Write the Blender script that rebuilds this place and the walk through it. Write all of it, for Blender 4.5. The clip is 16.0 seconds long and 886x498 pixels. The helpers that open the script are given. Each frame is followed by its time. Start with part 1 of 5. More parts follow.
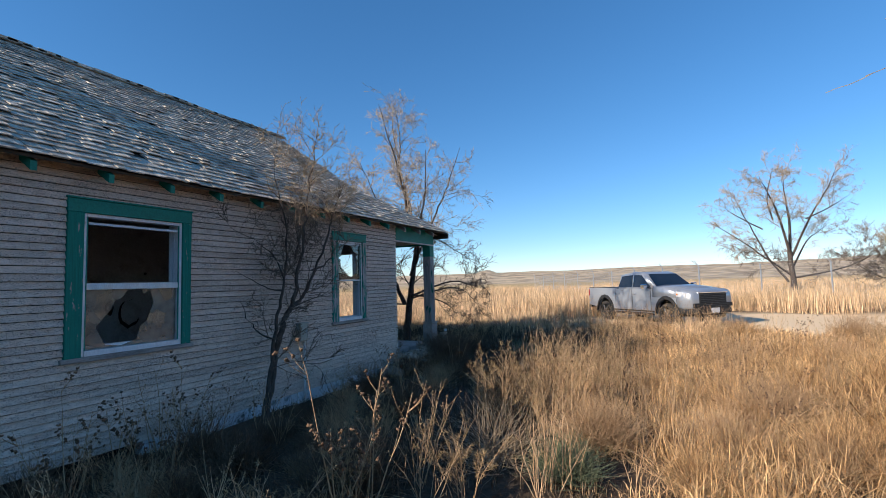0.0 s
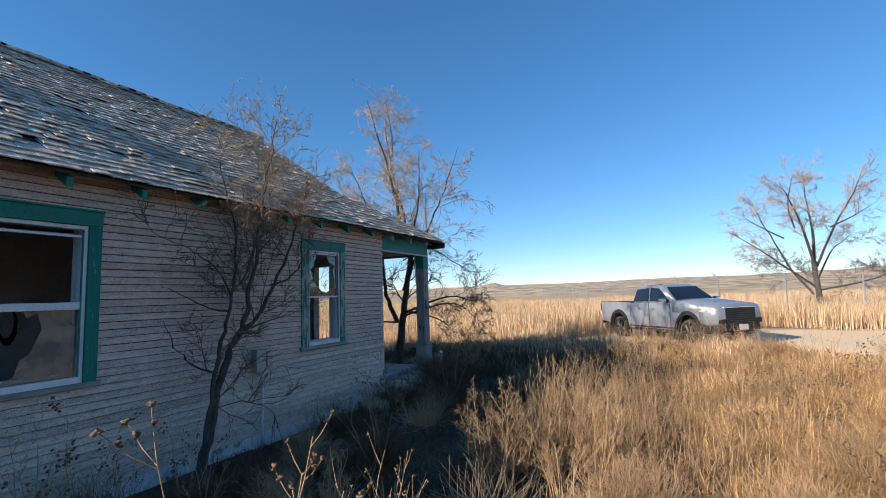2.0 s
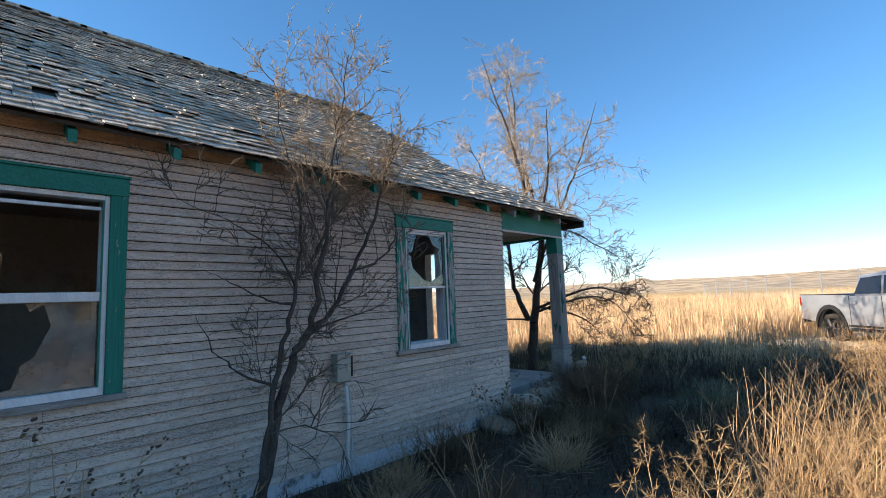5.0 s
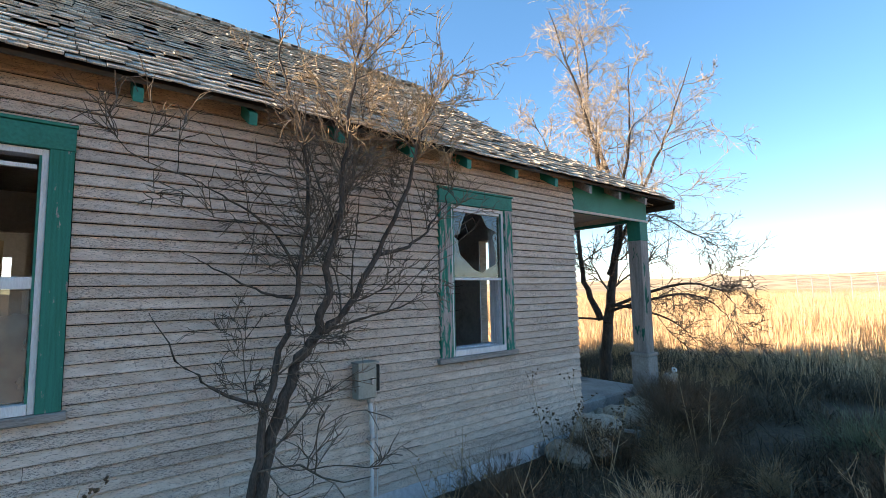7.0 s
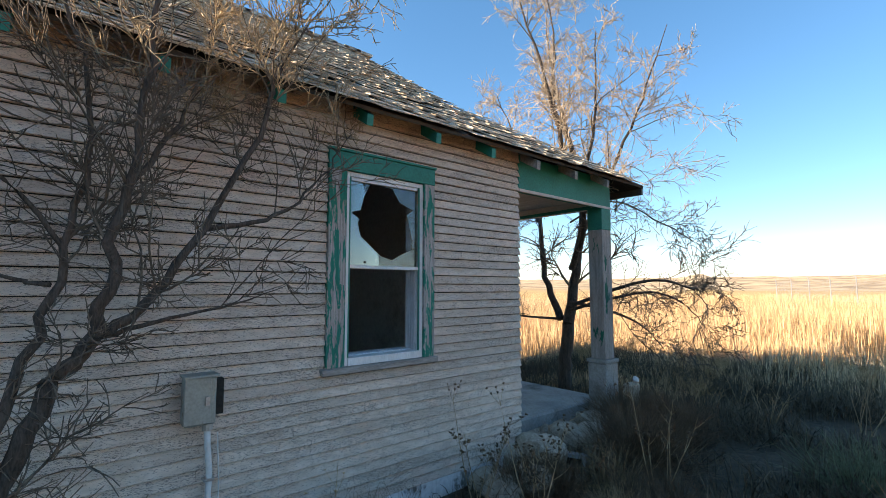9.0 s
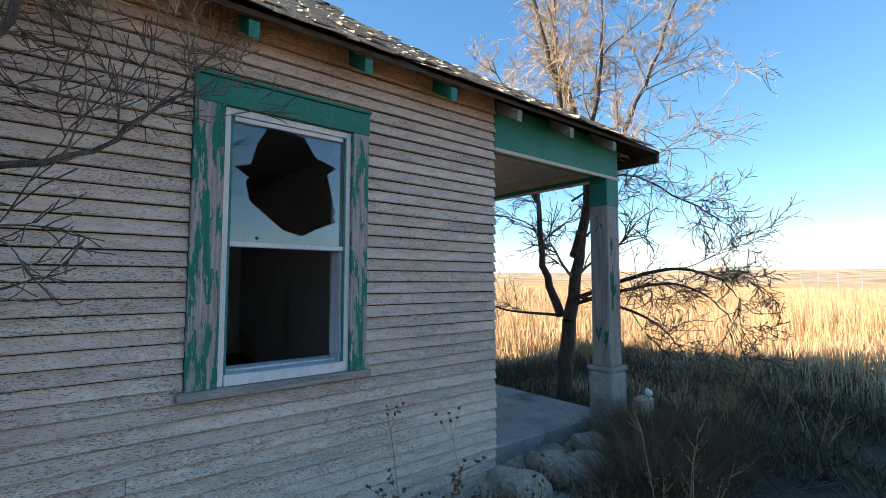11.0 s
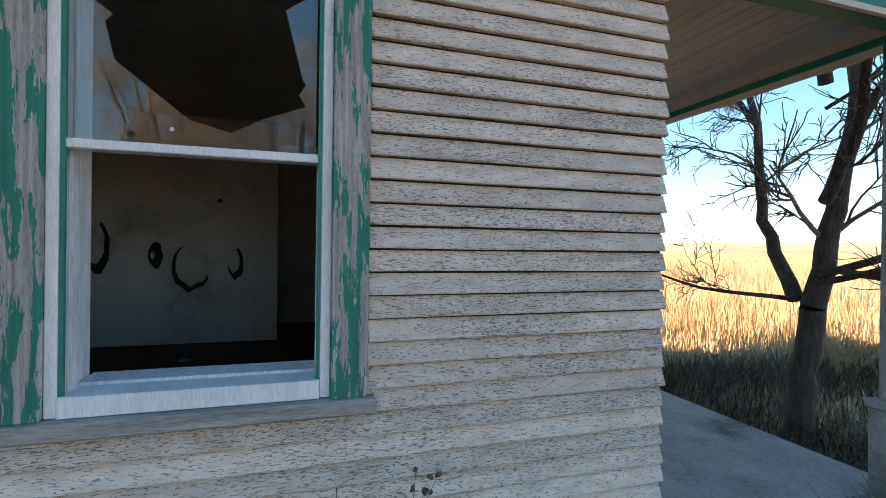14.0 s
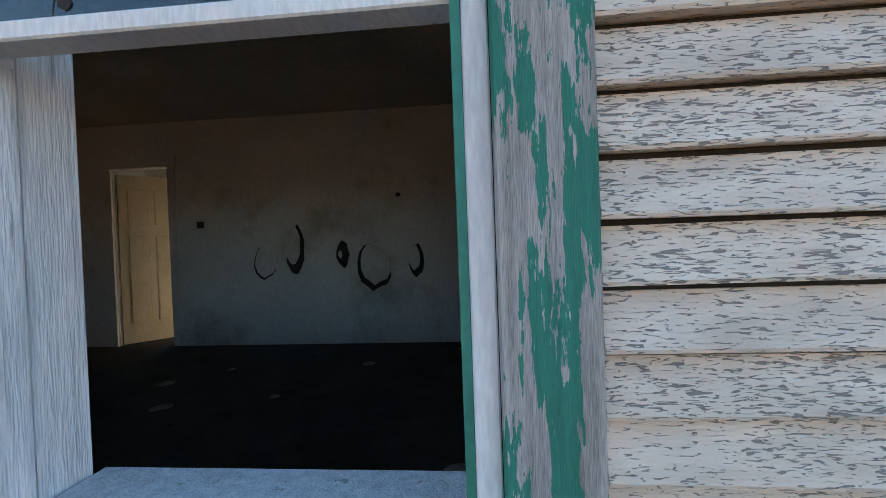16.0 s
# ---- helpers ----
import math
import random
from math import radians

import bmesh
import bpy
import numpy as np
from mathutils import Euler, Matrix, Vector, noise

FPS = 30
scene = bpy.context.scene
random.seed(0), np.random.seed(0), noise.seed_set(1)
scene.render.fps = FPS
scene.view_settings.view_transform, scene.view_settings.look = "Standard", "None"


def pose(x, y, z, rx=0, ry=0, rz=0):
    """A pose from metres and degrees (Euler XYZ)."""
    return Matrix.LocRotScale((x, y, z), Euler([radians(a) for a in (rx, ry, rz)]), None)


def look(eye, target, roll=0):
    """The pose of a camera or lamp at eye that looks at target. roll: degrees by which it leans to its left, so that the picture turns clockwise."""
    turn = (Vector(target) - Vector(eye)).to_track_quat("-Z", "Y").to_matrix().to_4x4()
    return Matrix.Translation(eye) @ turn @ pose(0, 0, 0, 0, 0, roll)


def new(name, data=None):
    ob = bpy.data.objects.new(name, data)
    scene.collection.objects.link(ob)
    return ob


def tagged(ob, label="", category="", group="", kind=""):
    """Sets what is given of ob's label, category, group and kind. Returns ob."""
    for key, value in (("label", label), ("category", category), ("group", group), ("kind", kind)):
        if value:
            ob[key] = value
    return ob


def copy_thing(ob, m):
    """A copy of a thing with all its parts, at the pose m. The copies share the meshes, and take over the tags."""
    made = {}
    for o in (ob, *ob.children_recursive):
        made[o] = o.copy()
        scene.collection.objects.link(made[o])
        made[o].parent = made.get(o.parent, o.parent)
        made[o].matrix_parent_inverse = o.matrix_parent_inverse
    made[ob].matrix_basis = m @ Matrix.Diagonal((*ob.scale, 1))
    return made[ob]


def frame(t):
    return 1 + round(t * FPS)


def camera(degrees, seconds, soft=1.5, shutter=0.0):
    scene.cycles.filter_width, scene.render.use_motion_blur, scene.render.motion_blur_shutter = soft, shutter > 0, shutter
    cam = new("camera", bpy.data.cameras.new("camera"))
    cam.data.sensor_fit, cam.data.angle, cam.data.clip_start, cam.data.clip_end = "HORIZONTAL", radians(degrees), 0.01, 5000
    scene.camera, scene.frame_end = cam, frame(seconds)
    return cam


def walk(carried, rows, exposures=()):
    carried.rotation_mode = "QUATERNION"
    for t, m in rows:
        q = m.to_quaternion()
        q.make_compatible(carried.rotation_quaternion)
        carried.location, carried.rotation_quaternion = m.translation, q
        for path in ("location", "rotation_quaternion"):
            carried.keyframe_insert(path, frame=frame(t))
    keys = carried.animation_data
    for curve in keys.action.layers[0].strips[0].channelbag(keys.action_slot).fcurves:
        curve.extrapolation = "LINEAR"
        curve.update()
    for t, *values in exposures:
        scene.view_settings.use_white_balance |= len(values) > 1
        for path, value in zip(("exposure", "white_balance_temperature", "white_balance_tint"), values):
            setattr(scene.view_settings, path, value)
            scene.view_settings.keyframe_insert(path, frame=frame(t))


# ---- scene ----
cam = camera(87.2, 16.0, soft=0.7)
METRES, EYE, TILT, LEAN, TURN = 9.2, 1.72, 0.0, 0.0, 26.1
ROWS = [
    (0.0, 0.0, 0.0, 0.0, 0.12, 4.2, 1.66),
    (0.5, 0.0022, 0.0327, -0.0002, 0.46, 4.63, 2.06),
    (1.0, 0.014, 0.0745, 0.0011, 0.8, 4.89, 2.18),
    (1.5, 0.0215, 0.1051, 0.0024, 0.59, 5.45, 2.01),
    (2.0, 0.0254, 0.1372, 0.0048, 0.93, 5.82, 1.89),
    (2.5, 0.0285, 0.1605, 0.0041, 2.26, 6.06, 1.82),
    (3.0, 0.0418, 0.1978, -0.0023, 6.74, 6.55, 1.88),
    (3.5, 0.0513, 0.2284, 0.0015, 10.67, 7.12, 1.86),
    (4.0, 0.0403, 0.2581, -0.0011, 11.96, 7.03, 1.76),
    (4.5, 0.0258, 0.2878, -0.0007, 13.35, 6.86, 1.92),
    (5.0, 0.0232, 0.3272, -0.0051, 17.82, 6.12, 2.33),
    (7.5, -0.0112, 0.4733, -0.0018, 25.31, 5.32, 0.95),
    (8.0, -0.0077, 0.5032, -0.002, 23.84, 5.07, 0.5),
    (8.5, -0.0027, 0.5308, -0.0016, 23.38, 4.94, 0.19),
    (9.0, 0.0153, 0.5668, -0.0055, 23.49, 4.72, 0.0),
    (11.5, 0.0165, 0.718, -0.0101, 25.68, 3.72, -0.19),
    (12.0, 0.0211, 0.7434, -0.0115, 26.2, 3.78, -0.45),
    (12.5, 0.0141, 0.7706, -0.0087, 28.26, 3.2, -0.71),
    (13.0, 0.004, 0.7943, -0.0128, 33.96, 1.39, -1.55),
    (13.5, -0.0138, 0.8321, -0.0194, 40.74, -0.05, -0.89),
    (14.0, -0.0312, 0.8587, -0.0171, 46.81, -0.15, -0.75),
    (14.5, -0.0589, 0.8689, -0.0149, 53.33, -0.39, -0.26),
    (15.0, -0.0809, 0.8743, -0.0161, 58.95, -0.48, 0.59),
    (15.5, -0.0972, 0.8885, -0.019, 64.35, -0.69, 1.48),
    (16.0, -0.1146, 0.9094, -0.0192, 69.44, -1.0, 2.08),
]
walk(cam, [(t, pose(0, 0, EYE, TILT, LEAN, TURN) @ pose(METRES * x, METRES * y, METRES * z, 90 + pitch, roll, yaw)) for t, x, y, z, yaw, pitch, roll in ROWS],
     [(0.0, 0.35, 6500, 14), (3.5, 0.5, 6750, 14), (5.0, 0.9, 7300, 15), (7.5, 1.58, 8700, 18), (8.5, 1.58, 8700, 18), (9.0, 1.3, 8500, 16), (11.5, 1.35, 8100, 15), (12.5, 1.45, 8300, 16), (13.4, 1.55, 8900, 17), (14.5, 2.1, 9500, 19), (16.0, 2.28, 9300, 19)])

# ---- light: clear late-afternoon sun from behind the house, blue sky ----
SUN_DIR = Vector((-0.57, -0.82, 0.0)).normalized()
SUN_EL = radians(25.3)
world = bpy.data.worlds.new("sky")
scene.world = world
world.use_nodes = True
wn = world.node_tree.nodes
sky = wn.new("ShaderNodeTexSky")
sky.sky_type = "NISHITA"
sky.sun_disc = False
sky.sun_elevation = SUN_EL
sky.sun_rotation = math.atan2(SUN_DIR.x, SUN_DIR.y)
sky.air_density, sky.dust_density, sky.ozone_density = 1.0, 0.0, 5.0
sky.altitude = 1500
wn["Background"].inputs["Strength"].default_value = 0.15
sky_tone = wn.new("ShaderNodeHueSaturation")
sky_tone.inputs["Hue"].default_value, sky_tone.inputs["Saturation"].default_value = 0.498, 1.25
sky_tone.inputs["Value"].default_value = 1.2
sky_soft = wn.new("ShaderNodeGamma")
sky_soft.inputs["Gamma"].default_value = 0.82
world.node_tree.links.new(sky.outputs[0], sky_soft.inputs["Color"])
world.node_tree.links.new(sky_soft.outputs[0], sky_tone.inputs["Color"])
world.node_tree.links.new(sky_tone.outputs[0], wn["Background"].inputs["Color"])
sun_data = bpy.data.lights.new("sun", "SUN")
sun_data.energy, sun_data.angle, sun_data.color = 5.0, radians(0.53), (1.0, 0.90, 0.74)
sun = new("sun", sun_data)
to_sun = Vector((SUN_DIR.x * math.cos(SUN_EL), SUN_DIR.y * math.cos(SUN_EL), math.sin(SUN_EL)))
sun.matrix_world = look(to_sun * 60, (0, 0, 0))
scene.view_settings.exposure = 0.0


# ---- materials ----
def mat(name, a, b, scale=8.0, rough=0.7, metal=0.0, bump=0.2, stretch=(1, 1, 1), fine=60.0, vary=0.0, island=0.0, spec=0.35,
        c=None, c_scale=1.2, c_cut=(0.52, 0.62), c_stretch=(1, 1, 1), dist=0.01, coat=0.0):
    """Two colours mixed by coarse and fine noise, a third one in worn patches, bump from both."""
    m = bpy.data.materials.new(name)
    m.use_nodes = True
    n, l = m.node_tree.nodes, m.node_tree.links
    bsdf = n["Principled BSDF"]
    geo = n.new("ShaderNodeNewGeometry")
    mp = n.new("ShaderNodeMapping")
    mp.inputs["Scale"].default_value = stretch
    l.new(geo.outputs["Position"], mp.inputs["Vector"])
    n1, n2 = n.new("ShaderNodeTexNoise"), n.new("ShaderNodeTexNoise")
    n1.inputs["Scale"].default_value, n1.inputs["Detail"].default_value = scale, 5
    n2.inputs["Scale"].default_value, n2.inputs["Detail"].default_value = fine, 4
    l.new(mp.outputs[0], n1.inputs["Vector"])
    l.new(mp.outputs[0], n2.inputs["Vector"])
    add = n.new("ShaderNodeMath")
    add.operation = "ADD"
    l.new(n1.outputs["Fac"], add.inputs[0])
    l.new(n2.outputs["Fac"], add.inputs[1])
    rng = n.new("ShaderNodeMapRange")
    rng.inputs["From Min"].default_value, rng.inputs["From Max"].default_value = 0.72, 1.28
    l.new(add.outputs[0], rng.inputs["Value"])
    mix = n.new("ShaderNodeMix")
    mix.data_type = "RGBA"
    mix.inputs["A"].default_value, mix.inputs["B"].default_value = (*a, 1), (*b, 1)
    l.new(rng.outputs[0], mix.inputs["Factor"])
    out = mix.outputs["Result"]
    if c is not None:
        mp2 = n.new("ShaderNodeMapping")
        mp2.inputs["Scale"].default_value = c_stretch
        l.new(geo.outputs["Position"], mp2.inputs["Vector"])
        n3 = n.new("ShaderNodeTexNoise")
        n3.inputs["Scale"].default_value, n3.inputs["Detail"].default_value = c_scale, 7
        n3.inputs["Roughness"].default_value = 0.62
        l.new(mp2.outputs[0], n3.inputs["Vector"])
        cut = n.new("ShaderNodeMapRange")
        cut.inputs["From Min"].default_value, cut.inputs["From Max"].default_value = c_cut
        l.new(n3.outputs["Fac"], cut.inputs["Value"])
        mix2 = n.new("ShaderNodeMix")
        mix2.data_type = "RGBA"
        worn = n.new("ShaderNodeMix")
        worn.data_type = "RGBA"
        worn.inputs["A"].default_value, worn.inputs["B"].default_value = (*[q * 0.5 for q in c], 1), (*[min(q * 1.35, 0.85) for q in c], 1)
        l.new(rng.outputs[0], worn.inputs["Factor"])
        l.new(worn.outputs["Result"], mix2.inputs["B"])
        l.new(cut.outputs[0], mix2.inputs["Factor"])
        l.new(out, mix2.inputs["A"])
        out = mix2.outputs["Result"]
    if vary or island:
        hsv = n.new("ShaderNodeHueSaturation")
        r = n.new("ShaderNodeMapRange")
        v = vary or island
        r.inputs["To Min"].default_value, r.inputs["To Max"].default_value = 1 - v, 1 + v
        if vary:
            info = n.new("ShaderNodeObjectInfo")
            l.new(info.outputs["Random"], r.inputs["Value"])
        else:
            l.new(geo.outputs["Random Per Island"], r.inputs["Value"])
        l.new(r.outputs[0], hsv.inputs["Value"])
        l.new(out, hsv.inputs["Color"])
        out = hsv.outputs["Color"]
    l.new(out, bsdf.inputs["Base Color"])
    bsdf.inputs["Roughness"].default_value = rough
    bsdf.inputs["Metallic"].default_value = metal
    bsdf.inputs["Specular IOR Level"].default_value = spec
    bsdf.inputs["Coat Weight"].default_value = coat
    if bump:
        bp = n.new("ShaderNodeBump")
        bp.inputs["Strength"].default_value, bp.inputs["Distance"].default_value = bump, dist
        l.new(add.outputs[0], bp.inputs["Height"])
        l.new(bp.outputs[0], bsdf.inputs["Normal"])
    return m


def siding_mat():
    """Pinkish tan paint on lap boards, its grain raised and cracked into short dark wavy checks, with brown stains."""
    m = bpy.data.materials.new("weathered_siding_paint")
    m.use_nodes = True
    n, l = m.node_tree.nodes, m.node_tree.links
    bsdf = n["Principled BSDF"]
    geo, info = n.new("ShaderNodeNewGeometry"), n.new("ShaderNodeObjectInfo")
    shift = n.new("ShaderNodeVectorMath")
    shift.operation = "MULTIPLY_ADD"
    l.new(info.outputs["Random"], shift.inputs[0])
    shift.inputs[1].default_value = (0, 37, 0)
    l.new(geo.outputs["Position"], shift.inputs[2])

    def tex(scale, stretch, detail, rough=0.5, wave=0.0):
        mp, t = n.new("ShaderNodeMapping"), n.new("ShaderNodeTexNoise")
        mp.inputs["Scale"].default_value = stretch
        l.new(shift.outputs[0], mp.inputs["Vector"])
        l.new(mp.outputs[0], t.inputs["Vector"])
        t.inputs["Scale"].default_value, t.inputs["Detail"].default_value = scale, detail
        t.inputs["Roughness"].default_value, t.inputs["Distortion"].default_value = rough, wave
        return t.outputs["Fac"]

    def ramp(sock, lo, hi, to0=0.0, to1=1.0):
        r = n.new("ShaderNodeMapRange")
        for key, v in (("From Min", lo), ("From Max", hi), ("To Min", to0), ("To Max", to1)):
            r.inputs[key].default_value = v
        l.new(sock, r.inputs["Value"])
        return r.outputs[0]

    def maths(op, p, q):
        k = n.new("ShaderNodeMath")
        k.operation = op
        for i, v in enumerate((p, q)):
            if isinstance(v, float):
                k.inputs[i].default_value = v
            else:
                l.new(v, k.inputs[i])
        return k.outputs[0]

    def mixed(fac, p, q):
        k = n.new("ShaderNodeMix")
        k.data_type = "RGBA"
        l.new(fac, k.inputs["Factor"])
        for key, v in (("A", p), ("B", q)):
            if isinstance(v, tuple):
                k.inputs[key].default_value = (*v, 1)
            else:
                l.new(v, k.inputs[key])
        return k.outputs["Result"]
    grain = tex(330, (1, 0.17, 1), 2, 0.5, 0.9)
    where = ramp(tex(2.6, (1, 0.5, 2.5), 3), 0.36, 0.62)
    # the cut moves with the patch: some boards are whole, others checked all over
    checks = maths("MULTIPLY", ramp(maths("SUBTRACT", grain, ramp(where, 0.0, 1.0, 0.62, 0.55)), 0.0, 0.03), 0.85)
    paint = mixed(ramp(tex(30, (1, 0.3, 1), 5), 0.3, 0.7), (0.60, 0.475, 0.385), (0.78, 0.645, 0.545))
    stain = ramp(tex(1.7, (1, 0.35, 4), 6, 0.65), 0.58, 0.75, 0.0, 0.55)
    col = mixed(stain, paint, (0.38, 0.29, 0.22))
    col = mixed(checks, col, (0.17, 0.145, 0.135))
    hsv = n.new("ShaderNodeHueSaturation")
    l.new(ramp(info.outputs["Random"], 0, 1, 0.90, 1.08), hsv.inputs["Value"])
    l.new(col, hsv.inputs["Color"])
    l.new(hsv.outputs[0], bsdf.inputs["Base Color"])
    bsdf.inputs["Roughness"].default_value, bsdf.inputs["Specular IOR Level"].default_value = 0.85, 0.3
    bp = n.new("ShaderNodeBump")
    bp.inputs["Strength"].default_value, bp.inputs["Distance"].default_value = 0.9, 0.003
    l.new(maths("SUBTRACT", maths("MULTIPLY", grain, -0.5), checks), bp.inputs["Height"])
    l.new(bp.outputs[0], bsdf.inputs["Normal"])
    return m


M_siding = siding_mat()
M_siding_plain = mat("tan_siding_paint", (0.36, 0.30, 0.25), (0.60, 0.51, 0.42), scale=6, fine=60, stretch=(0.2, 0.2, 1.0), bump=0.5, rough=0.9)
M_shingle = mat("weathered_shingle", (0.26, 0.21, 0.16), (0.78, 0.69, 0.57), scale=4, fine=70, stretch=(1, 3, 1), rough=0.9, bump=0.5, vary=0.3)
M_shingle_far = mat("weathered_shingle_rest", (0.26, 0.21, 0.16), (0.78, 0.69, 0.57), scale=4, fine=70, stretch=(1, 3, 1), rough=0.9, bump=0.5,
                    island=0.3)
M_green = mat("green_paint", (0.0, 0.15, 0.105), (0.0, 0.235, 0.175), scale=4, fine=50, rough=0.55, bump=0.25)
M_green_worn = mat("peeling_green_paint_on_grey_wood", (0.0, 0.15, 0.105), (0.0, 0.235, 0.175), scale=10, fine=120, stretch=(1, 9, 0.35), rough=0.7, bump=0.4,
                   c=(0.33, 0.30, 0.27), c_scale=9.0, c_cut=(0.62, 0.628), c_stretch=(1, 3.0, 0.6), dist=0.004)
M_green_bare = mat("mostly_bare_grey_wood_with_green_paint", (0.0, 0.16, 0.11), (0.0, 0.245, 0.18), scale=10, fine=120, stretch=(1, 9, 0.35), rough=0.75, bump=0.7,
                   c=(0.40, 0.37, 0.345), c_scale=11.0, c_cut=(0.48, 0.488), c_stretch=(1, 3.0, 0.45), dist=0.004)
M_white = mat("old_white_paint", (0.60, 0.60, 0.59), (0.80, 0.80, 0.79), scale=5, fine=60, stretch=(1, 3, 0.6), rough=0.55, bump=0.25,
              c=(0.42, 0.39, 0.35), c_scale=4, c_cut=(0.62, 0.72))
M_white_crack = mat("cracked_white_paint", (0.48, 0.50, 0.52), (0.78, 0.79, 0.80), scale=9, fine=45, stretch=(6, 6, 0.5), rough=0.7, bump=0.8,
                    c=(0.40, 0.38, 0.35), c_scale=7, c_cut=(0.62, 0.68), c_stretch=(5, 5, 0.4), dist=0.004)
M_greywood = mat("bare_grey_wood", (0.18, 0.16, 0.145), (0.42, 0.385, 0.35), scale=6, fine=50, stretch=(6, 0.5, 6), rough=0.85, bump=0.6, dist=0.004)
M_postwood = mat("bare_grey_wood_post_with_green_remains", (0.20, 0.185, 0.17), (0.42, 0.39, 0.36), scale=6, fine=50, stretch=(5, 5, 0.5), rough=0.85,
                 bump=0.5, c=(0.01, 0.13, 0.09), c_scale=4.2, c_cut=(0.60, 0.615), c_stretch=(2, 2, 0.5), dist=0.004)
M_foundation = mat("whitewashed_foundation", (0.58, 0.58, 0.57), (0.82, 0.82, 0.81), scale=3, fine=30, rough=0.95, bump=0.6,
                   c=(0.22, 0.20, 0.18), c_scale=4, c_cut=(0.55, 0.62))
M_concrete = mat("grey_concrete", (0.26, 0.245, 0.225), (0.42, 0.40, 0.37), scale=3, fine=50, rough=0.95, bump=0.4,
                 c=(0.16, 0.14, 0.12), c_scale=2.0, c_cut=(0.55, 0.7))
M_plaster = mat("dirty_plaster", (0.68, 0.68, 0.67), (0.84, 0.84, 0.82), scale=1.2, fine=25, rough=0.9, bump=0.15,
                c=(0.32, 0.27, 0.20), c_scale=0.8, c_cut=(0.55, 0.75))
M_plaster_dark = mat("stained_ceiling", (0.52, 0.46, 0.38), (0.70, 0.64, 0.55), scale=1.5, fine=25, rough=0.95, bump=0.15)
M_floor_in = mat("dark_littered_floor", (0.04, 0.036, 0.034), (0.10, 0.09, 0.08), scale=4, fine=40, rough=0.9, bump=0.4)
# Boards coloured dark to carry the shade on the roof's underside.
M_deck = mat("old_boards_darkened_for_shade", (0.035, 0.028, 0.022), (0.09, 0.072, 0.058), scale=5, fine=50, stretch=(1, 0.3, 1), rough=0.95)
M_brick = mat("old_red_brick", (0.20, 0.09, 0.06), (0.34, 0.17, 0.12), scale=6, fine=60, rough=0.95, bump=0.4, vary=0.2)
# Near-black for real dark parts and for shade painted into gaps and hollows.
M_dark = mat("dark_parts_and_painted_shade", (0.02, 0.018, 0.016), (0.05, 0.045, 0.04), scale=5, fine=50, rough=0.95)
M_paper = mat("litter_paper", (0.5, 0.48, 0.44), (0.7, 0.68, 0.64), scale=10, fine=80, rough=0.9)
M_door_in = mat("cream_door_paint", (0.55, 0.47, 0.33), (0.68, 0.60, 0.44), scale=3, fine=40, rough=0.6, bump=0.15)
M_porchceil = mat("porch_ceiling_boards", (0.46, 0.43, 0.38), (0.62, 0.59, 0.54), scale=3, fine=40, stretch=(0.6, 4, 1), rough=0.8, bump=0.3)
M_steelbox = mat("galvanised_grey_paint", (0.28, 0.30, 0.27), (0.40, 0.42, 0.38), scale=6, fine=70, rough=0.5, metal=0.3, bump=0.1,
                 c=(0.20, 0.12, 0.07), c_scale=7, c_cut=(0.62, 0.70))
M_pvc = mat("white_conduit", (0.62, 0.62, 0.60), (0.75, 0.75, 0.73), scale=6, fine=60, rough=0.5, bump=0.05)
M_bark = mat("dark_bark", (0.045, 0.034, 0.028), (0.14, 0.11, 0.09), scale=14, fine=70, stretch=(2, 2, 0.5), rough=0.95, bump=0.8)
# Pale and dark twig tones carry sun and shade: light crowns, dark low boughs.
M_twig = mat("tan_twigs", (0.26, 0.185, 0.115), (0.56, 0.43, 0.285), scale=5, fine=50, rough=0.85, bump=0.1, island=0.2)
M_twig_dark = mat("dark_branches_and_shaded_twigs", (0.09, 0.068, 0.052), (0.22, 0.17, 0.13), scale=5, fine=50, rough=0.9, bump=0.1, island=0.2)
# Branches lightened for the sun on the porch and fence trees' crowns.
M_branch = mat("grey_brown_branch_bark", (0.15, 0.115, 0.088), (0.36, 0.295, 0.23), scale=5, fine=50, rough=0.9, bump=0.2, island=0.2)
M_twig_pale = mat("twigs_lightened_for_sun", (0.34, 0.27, 0.20), (0.62, 0.51, 0.40), scale=5, fine=50, rough=0.85, bump=0.1, island=0.2)
M_grass = mat("dry_golden_grass", (0.28, 0.14, 0.055), (0.82, 0.545, 0.28), scale=1.6, fine=14, rough=0.8, bump=0.0, island=0.6)
M_grass_field = mat("tall_straw_grass", (0.46, 0.30, 0.16), (0.80, 0.575, 0.36), scale=0.4, fine=5, rough=0.8, bump=0.0, island=0.5)
# Grass tone with the house's shade mixed into its colour.
M_grass_dull_shade = mat("greyish_short_grass_shaded", (0.065, 0.045, 0.028), (0.20, 0.14, 0.085), scale=1.5, fine=12, rough=0.9, bump=0.0, island=0.6)
M_weed = mat("brown_weed_stems", (0.36, 0.205, 0.105), (0.66, 0.46, 0.27), scale=6, fine=40, rough=0.85, bump=0.1, vary=0.3)
M_seed = mat("brown_seed_heads", (0.24, 0.15, 0.075), (0.54, 0.38, 0.20), scale=9, fine=70, rough=0.95, bump=0.3, vary=0.3)
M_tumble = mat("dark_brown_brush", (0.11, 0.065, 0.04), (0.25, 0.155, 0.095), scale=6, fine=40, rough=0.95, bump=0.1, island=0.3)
M_sage = mat("grey_green_weed", (0.14, 0.17, 0.09), (0.25, 0.27, 0.16), scale=6, fine=40, rough=0.9, bump=0.1, island=0.3)
